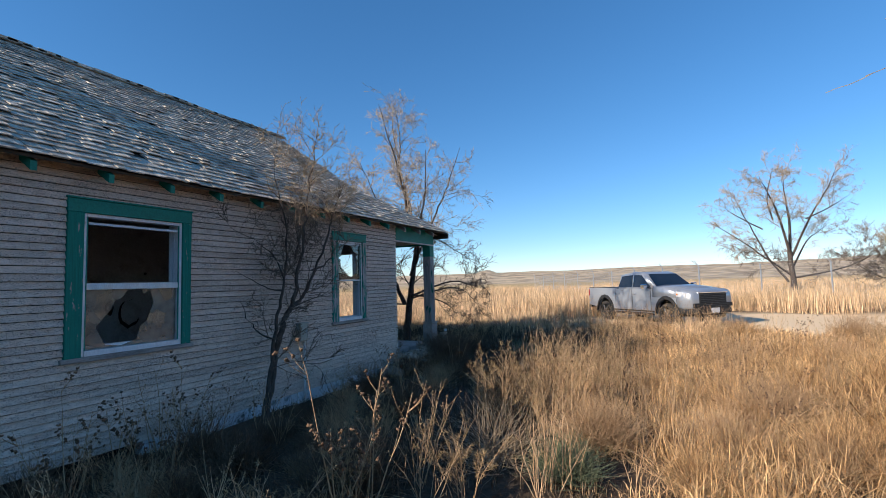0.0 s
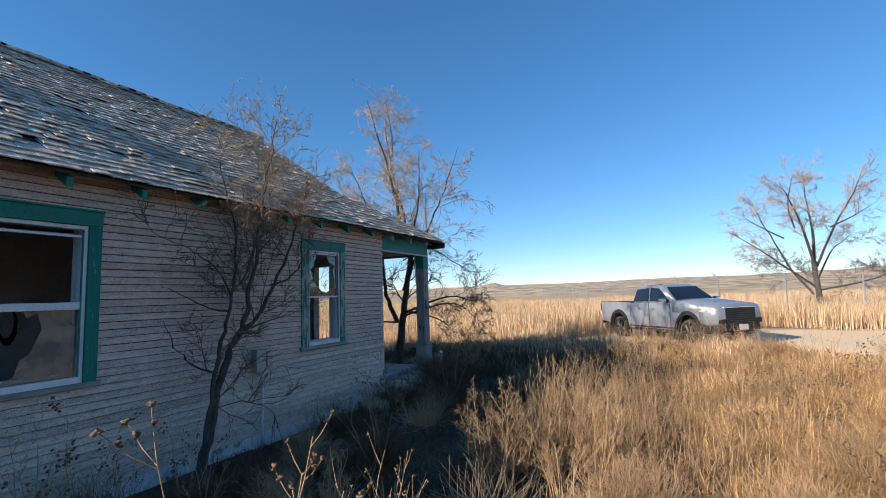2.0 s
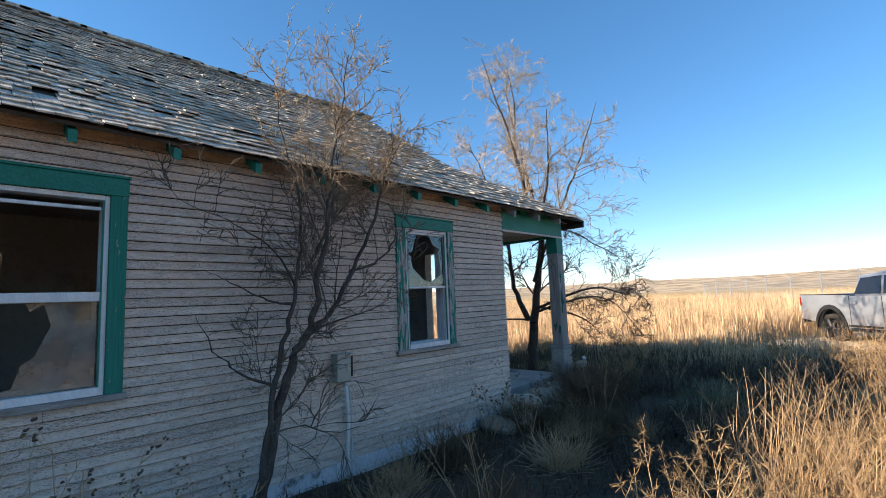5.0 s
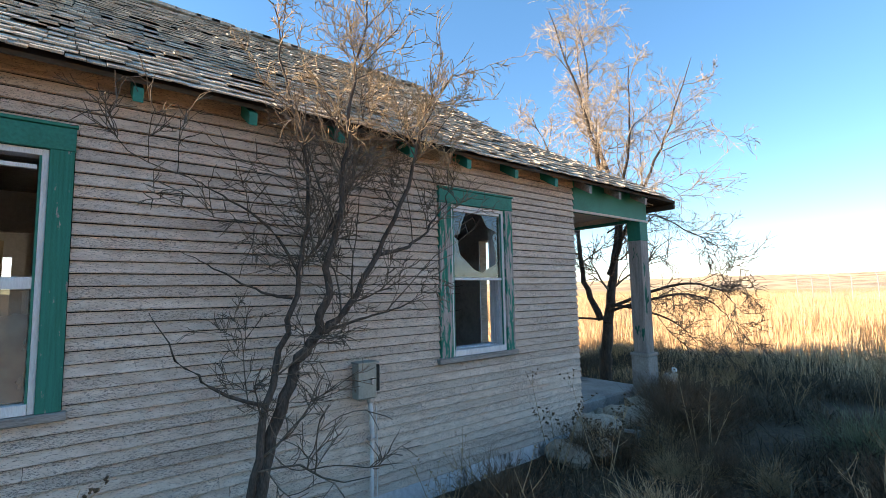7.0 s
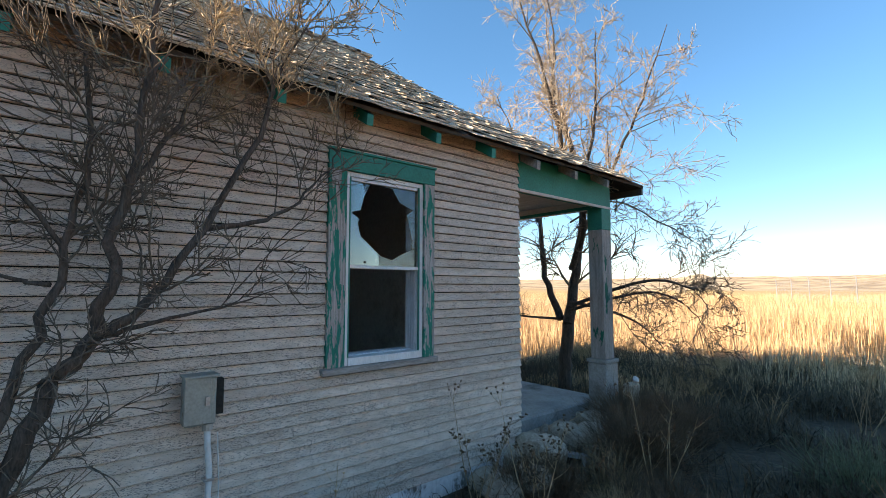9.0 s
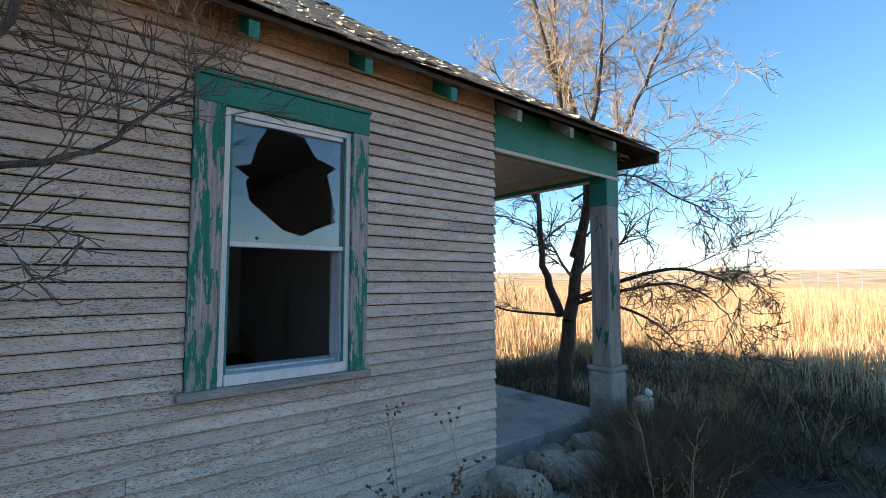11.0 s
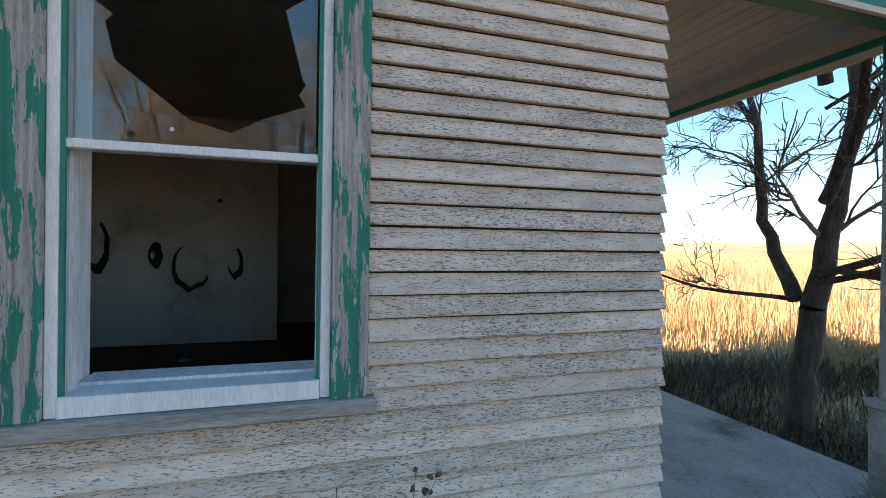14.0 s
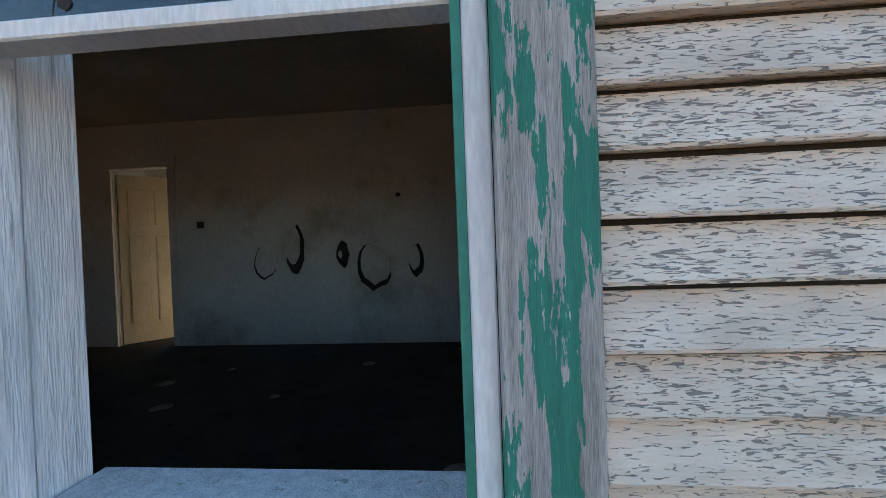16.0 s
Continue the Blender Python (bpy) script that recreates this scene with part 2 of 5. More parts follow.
M_rock = mat("rough_tan_stone", (0.30, 0.225, 0.165), (0.55, 0.45, 0.35), scale=5, fine=40, rough=0.95, bump=0.8, vary=0.15)
M_steel = mat("galvanised_steel", (0.42, 0.42, 0.42), (0.60, 0.60, 0.59), scale=10, fine=80, rough=0.45, metal=0.8, bump=0.05)


def glass_mat(name, tint, rough, dirt):
    """Thin window glass: mostly clear, a real mirror by Fresnel, a veil of dust."""
    m = bpy.data.materials.new(name)
    m.use_nodes = True
    n, l = m.node_tree.nodes, m.node_tree.links
    n.remove(n["Principled BSDF"])
    out = n["Material Output"]
    tr, gl, df = n.new("ShaderNodeBsdfTransparent"), n.new("ShaderNodeBsdfGlossy"), n.new("ShaderNodeBsdfDiffuse")
    tr.inputs[0].default_value = (*tint, 1)
    gl.inputs["Roughness"].default_value = rough
    df.inputs[0].default_value = (0.30, 0.27, 0.23, 1)
    fr = n.new("ShaderNodeFresnel")
    fr.inputs[0].default_value = 1.85
    m1, m2 = n.new("ShaderNodeMixShader"), n.new("ShaderNodeMixShader")
    l.new(fr.outputs[0], m1.inputs[0])
    l.new(tr.outputs[0], m1.inputs[1])
    l.new(gl.outputs[0], m1.inputs[2])
    geo, ns, rg = n.new("ShaderNodeNewGeometry"), n.new("ShaderNodeTexNoise"), n.new("ShaderNodeMapRange")
    ns.inputs["Scale"].default_value, ns.inputs["Detail"].default_value = 6, 6
    l.new(geo.outputs["Position"], ns.inputs["Vector"])
    l.new(ns.outputs["Fac"], rg.inputs["Value"])
    rg.inputs["From Min"].default_value, rg.inputs["From Max"].default_value = 0.3, 0.8
    rg.inputs["To Min"].default_value, rg.inputs["To Max"].default_value = dirt * 0.4, dirt * 1.6
    l.new(rg.outputs[0], m2.inputs[0])
    l.new(m1.outputs[0], m2.inputs[1])
    l.new(df.outputs[0], m2.inputs[2])
    l.new(m2.outputs[0], out.inputs[0])
    return m


M_glass = glass_mat("dusty_window_glass", (0.8, 0.85, 0.85), 0.0, 0.04)
M_glass_dirty = glass_mat("very_dirty_window_glass", (0.6, 0.58, 0.52), 0.05, 0.5)


# ---- mesh helpers ----
def to_mesh(name, bm, material, smooth=False):
    bmesh.ops.recalc_face_normals(bm, faces=bm.faces)
    me = bpy.data.meshes.new(name)
    bm.to_mesh(me)
    bm.free()
    me.materials.append(material)
    if smooth:
        for p in me.polygons:
            p.use_smooth = True
    return me


def part(name, bm, material, parent=None, label="", smooth=False):
    ob = new(name, to_mesh(name, bm, material, smooth))
    ob.parent = parent
    if label:
        tagged(ob, label)
    return ob


def raw_mesh(name, verts, faces, material, smooth=False):
    me = bpy.data.meshes.new(name)
    me.from_pydata(verts, [], faces)
    me.materials.append(material)
    if smooth:
        for p in me.polygons:
            p.use_smooth = True
    return me


def box(bm, x0, x1, y0, y1, z0, z1, bevel=0.0):
    r = bmesh.ops.create_cube(bm, size=1)
    for v in r["verts"]:
        v.co = Vector(((x0 + x1) / 2 + v.co.x * (x1 - x0), (y0 + y1) / 2 + v.co.y * (y1 - y0), (z0 + z1) / 2 + v.co.z * (z1 - z0)))
    if bevel:
        edges = list({e for v in r["verts"] for e in v.link_edges})
        bmesh.ops.bevel(bm, geom=edges, offset=bevel, segments=1, affect="EDGES")
    return bm


def boxed(*a, bevel=0.0):
    return box(bmesh.new(), *a, bevel=bevel)


def prism(bm, outline, axis, lo, hi):
    """An outline of (u, v) pairs drawn out along an axis; u, v are the other two axes in order."""
    def at(u, v, w):
        return (w, u, v) if axis == "x" else (u, w, v) if axis == "y" else (u, v, w)
    a = [bm.verts.new(at(u, v, lo)) for u, v in outline]
    b = [bm.verts.new(at(u, v, hi)) for u, v in outline]
    bm.faces.new(a)
    bm.faces.new(b[::-1])
    for i in range(len(a)):
        j = (i + 1) % len(a)
        bm.faces.new((a[i], a[j], b[j], b[i]))
    return bm


def tube(bm, pts, radii, sides=6):
    rings = []
    for i, p in enumerate(pts):
        p = Vector(p)
        d = (Vector(pts[min(i + 1, len(pts) - 1)]) - Vector(pts[max(i - 1, 0)])).normalized()
        u = d.orthogonal().normalized()
        w = d.cross(u)
        rings.append([bm.verts.new(p + radii[i] * (math.cos(2 * math.pi * k / sides) * u + math.sin(2 * math.pi * k / sides) * w)) for k in range(sides)])
    for a, b in zip(rings, rings[1:]):
        for k in range(sides):
            bm.faces.new((a[k], a[(k + 1) % sides], b[(k + 1) % sides], b[k]))
    bm.faces.new(rings[0][::-1])
    bm.faces.new(rings[-1])
    return bm


def empty(name, at, label, category, group="", kind=""):
    ob = new(name)
    ob.location = at
    return tagged(ob, label, category, group, kind)


def wall_with_holes(bm, axis, lo, hi, u0, u1, v0, v1, holes):
    """A wall slab between lo and hi on its axis, with rectangular openings (ua, ub, va, vb), sorted along u and apart."""
    def add(a, b, c, d):
        if b - a > 1e-4 and d - c > 1e-4:
            if axis == "x":
                box(bm, lo, hi, a, b, c, d)
            else:
                box(bm, a, b, lo, hi, c, d)
    at = u0
    for a, b, c, d in sorted(holes):
        add(at, a, v0, v1)
        add(a, b, v0, c)
        add(a, b, d, v1)
        at = b
    add(at, u1, v0, v1)
    return bm


# ---- ground: one sheet from the yard to the mesa on the skyline ----
def ground_z(x, y):
    r = math.hypot(x, y)
    z = 0.05 * noise.noise(Vector((x * 0.5, y * 0.5, 0))) * min(1, r / 3) + 0.012 * min(max(y - 8, 0), 22)
    z += 0.10 * math.exp(-((x - 1.6) ** 2 + (y - 7) ** 2) / 8)
    if r > 60:
        k = min((r - 60) / 500, 1.0)
        z += k * 2.0 * noise.noise(Vector((x * 0.012, y * 0.012, 3)))
    if r > 350:
        a = math.atan2(x, y)
        k = min((r - 350) / 850, 1.0)
        k = k * k * (3 - 2 * k)
        z += k * (25 + 9 * a + 4 * noise.noise(Vector((a * 6, 1, r * 0.002))) + 2.5 * noise.noise(Vector((a * 25, 4, r * 0.006))))
        z += 8.5 * math.exp(-((a + 0.363) / 0.015) ** 2) * k
        if r > 1300:
            z -= (r - 1300) * 0.03
    return z


def build_ground():
    radii = [0.0] + [0.45 * i for i in range(1, 56)] + [25 * 1.07 ** i for i in range(1, 68)]
    seg = 420
    verts = [(0, 4, ground_z(0, 4))]
    for r in radii[1:]:
        for k in range(seg):
            a = 2 * math.pi * k / seg
            x, y = r * math.sin(a), 4 + r * math.cos(a)
            verts.append((x, y, ground_z(x, y)))
    faces = [(0, 1 + (k + 1) % seg, 1 + k) for k in range(seg)]
    for i in range(len(radii) - 2):
        o = 1 + i * seg
        for k in range(seg):
            j = (k + 1) % seg
            faces.append((o + k, o + j, o + seg + j, o + seg + k))
    m = mat("dry_ground", (0.05, 0.034, 0.022), (0.13, 0.088, 0.055), scale=1.5, fine=18, rough=0.95, bump=0.6, dist=0.03)
    n, l = m.node_tree.nodes, m.node_tree.links
    bsdf = n["Principled BSDF"]
    base = bsdf.inputs["Base Color"].links[0].from_socket
    geo = n.new("ShaderNodeNewGeometry")
    sep = n.new("ShaderNodeSeparateXYZ")
    l.new(geo.outputs["Position"], sep.inputs[0])

    def ramp(sock, a, b):
        r = n.new("ShaderNodeMapRange")
        r.inputs["From Min"].default_value, r.inputs["From Max"].default_value = a, b
        l.new(sock, r.inputs["Value"])
        return r.outputs[0]

    def mul(a, b):
        q = n.new("ShaderNodeMath")
        q.operation = "MULTIPLY"
        l.new(a, q.inputs[0])
        l.new(b, q.inputs[1])
        return q.outputs[0]

    def blend(fac, col, under):
        q = n.new("ShaderNodeMix")
        q.data_type = "RGBA"
        l.new(fac, q.inputs["Factor"])
        l.new(under, q.inputs["A"])
        if isinstance(col, tuple):
            q.inputs["B"].default_value = (*col, 1)
        else:
            l.new(col, q.inputs["B"])
        return q.outputs["Result"]
    # straw-coloured plain, then grey-brown scrub with pale bluffs towards the mesa
    ns = n.new("ShaderNodeTexNoise")
    ns.inputs["Scale"].default_value, ns.inputs["Detail"].default_value = 0.06, 8
    mpn = n.new("ShaderNodeMapping")
    mpn.inputs["Scale"].default_value = (1, 0.35, 6)
    l.new(geo.outputs["Position"], mpn.inputs[0])
    l.new(mpn.outputs[0], ns.inputs["Vector"])
    far = n.new("ShaderNodeMix")
    far.data_type = "RGBA"
    far.inputs["A"].default_value, far.inputs["B"].default_value = (0.33, 0.245, 0.155, 1), (0.64, 0.48, 0.30, 1)
    l.new(ramp(ns.outputs["Fac"], 0.40, 0.60), far.inputs["Factor"])
    straw = n.new("ShaderNodeMix")
    straw.data_type = "RGBA"
    straw.inputs["A"].default_value, straw.inputs["B"].default_value = (0.40, 0.27, 0.12, 1), (0.62, 0.44, 0.21, 1)
    l.new(ns.outputs["Fac"], straw.inputs["Factor"])
    col = blend(ramp(sep.outputs["Y"], 28, 45), straw.outputs["Result"], base)
    col = blend(ramp(sep.outputs["Y"], 170, 330), far.outputs["Result"], col)
    # sandy track that the truck stands on
    nz = n.new("ShaderNodeTexNoise")
    nz.inputs["Scale"].default_value = 0.5
    l.new(geo.outputs["Position"], nz.inputs["Vector"])
    wob = n.new("ShaderNodeMath")
    wob.operation = "MULTIPLY_ADD"
    wob.inputs[1].default_value = 2.5
    l.new(nz.outputs["Fac"], wob.inputs[0])
    l.new(sep.outputs["Y"], wob.inputs[2])
    y1, y2, x1 = ramp(wob.outputs[0], 15.6, 16.6), ramp(wob.outputs[0], 24.5, 22.5), ramp(sep.outputs["X"], -7.0, -4.5)
    col = blend(mul(mul(y1, y2), x1), (0.82, 0.60, 0.37), col)
    l.new(col, bsdf.inputs["Base Color"])
    ob = new("ground", raw_mesh("ground", verts, faces, m, True))
    return tagged(ob, "dry sandy prairie ground rising to a low mesa", "ground", kind="structure")


build_ground()

# ---- the house ----
WX, SOUTH, NORTH, WEST = -5.14, -6.5, 8.255, -12.36
FLOOR_IN, CEIL_IN, WALL_TOP, SILL_Z = 0.38, 3.10, 2.99, 0.15
WIN2 = (6.215, 7.165, 1.118, 2.662)      # outer edge of the casing: y, y, z, z
WIN1 = (2.37, 3.64, 1.11, 2.662)
house = empty("house", (WX, 2.0, 0), "abandoned one-storey farmhouse with tan lap siding and wooden shingle roof", "house")


def house_part(name, bm, material, label="", smooth=False):
    ob = part(name, bm, material, house, label, smooth)
    ob.matrix_parent_inverse = Matrix.Translation(house.location).inverted()
    return ob


def inner(w):
    return (w[0] + 0.16, w[1] - 0.13, w[2] + 0.05, w[3] - 0.165)


def setting(name, bm, material, label, category="wall", smooth=False):
    return tagged(part(name, bm, material, None, "", smooth), label, category, kind="structure")


holes_e = [inner(WIN1), inner(WIN2)]
# Sheathing coloured near-black so the gaps between boards read as shadow lines.
east = house_part("wall_east", wall_with_holes(bmesh.new(), "x", WX - 0.13, WX - 0.014, SOUTH, NORTH - 0.002, SILL_Z, WALL_TOP, holes_e), M_dark, "board sheathing, darkened for the shadow lines between laps")
lining = setting("wall_lining_east", wall_with_holes(bmesh.new(), "x", WX - 0.15, WX - 0.134, -1.0, NORTH - 0.14, FLOOR_IN, CEIL_IN, holes_e), M_plaster,
                 "dirty plaster inside of the window wall")
FRONT_WIN = (-6.62, -5.85, 1.0, 2.40)
house_part("wall_north", wall_with_holes(bmesh.new(), "y", NORTH - 0.13, NORTH - 0.012, WEST + 0.002, WX - 0.132, SILL_Z, 2.9, [FRONT_WIN]), M_siding_plain,
           "tan siding under the porch")
house_part("wall_south", boxed(WEST + 0.002, WX - 0.132, SOUTH, SOUTH + 0.12, SILL_Z, 2.9), M_siding_plain, "tan siding")
WEST_WIN = (1.6, 2.9, 1.1, 2.4)
house_part("wall_west", wall_with_holes(bmesh.new(), "x", WEST, WEST + 0.12, SOUTH + 0.122, NORTH - 0.132, SILL_Z, 2.9, [WEST_WIN]), M_siding_plain, "tan siding")
for yy in (NORTH - 0.1, SOUTH + 0.02):
    bm = bmesh.new()
    prism(bm, [(WEST, 2.91), (WX, 2.91), (-8.75, 5.34)], "y", yy, yy + 0.08)
    house_part("gable", bm, M_siding_plain, "tan siding in the gable")

# foundation, with the gap beneath the siding
bm = bmesh.new()
rnd = random.Random(4)
n_f = 34
for i in range(n_f):
    a, b = 3.13 + i * (NORTH - 3.13) / n_f, 3.13 + (i + 1) * (NORTH - 3.13) / n_f
    top = SILL_Z - 0.002
    box(bm, WX - 0.15, WX - 0.012 + rnd.uniform(0, 0.028), a, b - 0.001, -0.25, top)
bmesh.ops.remove_doubles(bm, verts=bm.verts, dist=0.002)
house_part("foundation", bm, M_foundation, "flaking whitewashed foundation")
# Set-back slab whose near-black colour stands for the shade under the wall.
house_part("foundation", boxed(WX - 0.5, WX - 0.25, SOUTH, 3.12, -0.25, SILL_Z - 0.01), M_dark, "recessed near-black slab standing for the shaded crawl space")


# corner board and clapboards, each board a piece
def clapboard_mesh(length, seed):
    r = random.Random(seed)
    nseg = max(3, int(length / 0.35))
    verts, faces = [], []
    # Shorter than the exposure: the dark backing shows as a shadow line.
    h = 0.0645
    for i in range(nseg + 1):
        y = length * i / nseg
        dz, dx = r.uniform(-0.0016, 0.0016), r.uniform(-0.0012, 0.0018)
        verts += [(0.000, y, h), (0.0045, y, h), (0.0245 + dx, y, 0.005 + dz), (0.0225 + dx, y, 0.0 + dz), (0.000, y, 0.0 + dz)]
    for i in range(nseg):
        o = i * 5
        for k in range(5):
            faces.append((o + k, o + (k + 1) % 5, o + 5 + (k + 1) % 5, o + 5 + k))
    faces += [(4, 3, 2, 1, 0), tuple(nseg * 5 + k for k in range(5))]
    return raw_mesh("clapboard", verts, faces, M_siding)


EXPO = 0.0707
cache = {}
rnd = random.Random(11)
row = 0
zc = 0.1452
boards = []
while zc < WALL_TOP - 0.02:
    spans = [(SOUTH, NORTH)]
    for wy0, wy1, wz0, wz1 in (WIN1, WIN2):
        if zc + 0.03 > wz0 - 0.047 and zc < wz1 - 0.06:
            nxt = []
            for a, b in spans:
                if b <= wy0 or a >= wy1:
                    nxt.append((a, b))
                else:
                    nxt += [(a, wy0 - 0.002), (wy1 + 0.002, b)]
            spans = nxt
    for a, b in spans:
        if b > NORTH - 0.01:
            b += rnd.uniform(-0.004, 0.010)
        cuts = [a]
        while b - cuts[-1] > 4.2:
            cuts.append(cuts[-1] + rnd.uniform(1.8, 3.9))
        if b - cuts[-1] < 0.3 and len(cuts) > 1:
            cuts.pop()
        cuts.append(b)
        for c0, c1 in zip(cuts, cuts[1:]):
            boards.append((c0 + 0.0012, c1 - 0.0012, zc))
    zc += EXPO
    row += 1
for i, (a, b, z) in enumerate(boards):
    ob = new("clapboard", clapboard_mesh(b - a, i))
    ob.parent = east
    ob.matrix_parent_inverse = Matrix.Identity(4)
    ob.location = (WX - 0.013, a, z)
house_part("corner_board", boxed(WX - 0.12, WX - 0.016, NORTH - 0.010, NORTH - 0.002, SILL_Z, WALL_TOP), M_greywood)


# windows of the side wall
def pane_with_hole(name, y0, y1, z0, z1, x, hole, material, parent, label):
    """A sheet of glass with a jagged hole: fan of quads between the hole and the rim."""
    cy = sum(p[0] for p in hole) / len(hole)
    cz = sum(p[1] for p in hole) / len(hole)
    bm = bmesh.new()
    loop = []
    hole = sorted(hole, key=lambda p: math.atan2(p[1] - cz, p[0] - cy))
    pts = [(math.atan2(p[1] - cz, p[0] - cy), p, None) for p in hole]
    for c in ((y0, z0), (y1, z0), (y1, z1), (y0, z1)):
        a = math.atan2(c[1] - cz, c[0] - cy)
        pts.append((a, None, c))
    pts.sort(key=lambda q: q[0])

    def rim(a):
        dy, dz = math.cos(a), math.sin(a)
        k = min(((y1 - cy) / dy if dy > 1e-6 else (y0 - cy) / dy if dy < -1e-6 else 1e9), ((z1 - cz) / dz if dz > 1e-6 else (z0 - cz) / dz if dz < -1e-6 else 1e9))
        return cy + dy * k, cz + dz * k

    def on_hole(a):
        angs = [(math.atan2(p[1] - cz, p[0] - cy), p) for p in hole]
        for i in range(len(angs)):
            a0, p0 = angs[i]
            a1, p1 = angs[(i + 1) % len(angs)]
            if i == len(angs) - 1:
                a1 += 2 * math.pi
            for aa in (a, a + 2 * math.pi):
                if a0 <= aa <= a1:
                    t = (aa - a0) / max(a1 - a0, 1e-6)
                    return p0[0] + (p1[0] - p0[0]) * t, p0[1] + (p1[1] - p0[1]) * t
        return hole[0]
    for a, p, c in pts:
        p = p or on_hole(a)
        c = c or rim(a)
        loop.append((p, c))
    for i in range(len(loop)):
        (p0, c0), (p1, c1) = loop[i], loop[(i + 1) % len(loop)]
        vs = [bm.verts.new((x, *q)) for q in (p0, p1, c1, c0)]
        try:
            bm.faces.new(vs)
        except ValueError:
            pass
    bmesh.ops.remove_doubles(bm, verts=bm.verts, dist=0.0005)
    bmesh.ops.recalc_face_normals(bm, faces=bm.faces)
    r = bmesh.ops.extrude_face_region(bm, geom=bm.faces[:])
    for v in r["geom"]:
        if isinstance(v, bmesh.types.BMVert):
            v.co.x -= 0.003
    ob = part(name, bm, material, parent, label)
    ob.visible_shadow = False
    return ob


def side_window(name, w, label, casing_l, casing_r, upper_hole, lower_hole, mid, droop):
    y0, y1, z0, z1 = w
    iy0, iy1, iz0, iz1 = inner(w)
    win = tagged(new(name), label, "window", kind="structure")
    X = WX + 0.004
    part("casing", boxed(X - 0.018, X + 0.020, y0, y0 + 0.141, z0, z1 - 0.1505, bevel=0.003), casing_l, win, "peeling green paint on grey wood")
    part("casing", boxed(X - 0.018, X + 0.020, y1 - 0.107, y1, z0, z1 - 0.1505, bevel=0.003), casing_r, win, "peeling green paint on grey wood")
    part("head_casing", boxed(X - 0.018, X + 0.022, y0 - 0.004, y1 + 0.004, z1 - 0.15, z1 - 0.02, bevel=0.003), M_green, win, "green paint")
    part("drip_cap", boxed(X - 0.018, X + 0.034, y0 - 0.012, y1 + 0.012, z1 - 0.019, z1, bevel=0.003), M_green, win)
    part("sill", boxed(X - 0.12, X + 0.042, y0 - 0.035, y1 + 0.025, z0 - 0.047, z0 - 0.001, bevel=0.006), M_greywood, win, "bare grey weathered wood")
    # white outer frame
    f0, f1 = y0 + 0.142, y1 - 0.108
    top = z1 - 0.152
    part("window_frame", boxed(X - 0.10, X - 0.002, f0, f0 + 0.029, z0 + 0.001, top, bevel=0.002), M_white, win)
    part("window_frame", boxed(X - 0.10, X - 0.002, f1 - 0.029, f1, z0 + 0.001, top, bevel=0.002), M_white, win)
    part("window_frame", boxed(X - 0.10, X - 0.002, f0 + 0.030, f1 - 0.030, top - 0.034, top, bevel=0.002), M_white, win)
    part("window_frame", boxed(X - 0.10, X + 0.008, f0 + 0.030, f1 - 0.030, z0 + 0.001, z0 + 0.055, bevel=0.002), M_white, win)
    # green stops
    g0, g1 = f0 + 0.030, f1 - 0.030
    part("stop", boxed(X - 0.016, X - 0.004, g0, g0 + 0.011, z0 + 0.049, top - 0.035), M_green, win, "green strip")
    part("stop", boxed(X - 0.016, X - 0.004, g1 - 0.011, g1, z0 + 0.049, top - 0.035), M_green, win, "green strip")
    # inner jambs of cracked white boards
    part("jamb", boxed(WX - 0.19, X - 0.101, f0 + 0.008, f0 + 0.029, z0 + 0.02, top), M_white_crack, win, "cracked white paint")
    part("jamb", boxed(WX - 0.19, X - 0.101, f1 - 0.029, f1 - 0.008, z0 + 0.02, top), M_white_crack, win, "cracked white paint")
    part("stool", boxed(WX - 0.21, X - 0.102, f0 + 0.035, f1 - 0.035, z0 + 0.051, z0 + 0.063), M_white_crack, win, "cracked white paint")
    s0, s1 = g0 + 0.019, g1 - 0.019
    # upper sash, or what is left of it, and the meeting rail
    part("meeting_rail", boxed(X - 0.060, X - 0.008, g0 + 0.001, g1 - 0.001, mid - (0.012 if upper_hole else 0.035), mid + (0.013 if upper_hole else 0.03), bevel=0.003), M_white, win)
    part("sash_rail", boxed(X - 0.045, X - 0.012, s0, s1, top - 0.060 - droop, top - 0.036 - droop, bevel=0.002), M_white, win)
    if upper_hole:
        pane_with_hole("pane", s0 - 0.002, s1 + 0.002, mid + 0.016, top - 0.058, X - 0.03, upper_hole, M_glass, win, "broken glass with a large jagged hole")
    if lower_hole:
        pane_with_hole("pane", s0 - 0.002, s1 + 0.002, z0 + 0.064, mid - 0.036, X - 0.045, lower_hole, M_glass_dirty, win, "dirty broken glass")
        part("sash_rail", boxed(X - 0.07, X - 0.047, s0, s1, z0 + 0.063, z0 + 0.098, bevel=0.002), M_white, win)
        part("sash_stile", boxed(X - 0.07, X - 0.047, s1 - 0.03, s1, z0 + 0.099, mid - 0.037, bevel=0.002), M_white, win)
    else:
        part("inner_track", boxed(X - 0.085, X - 0.051, g0 + 0.001, g0 + 0.012, z0 + 0.049, mid - 0.014), M_white_crack, win, "cracked white paint")
        part("inner_track", boxed(X - 0.085, X - 0.051, g1 - 0.012, g1 - 0.001, z0 + 0.049, mid - 0.014), M_white_crack, win, "cracked white paint")
    return win


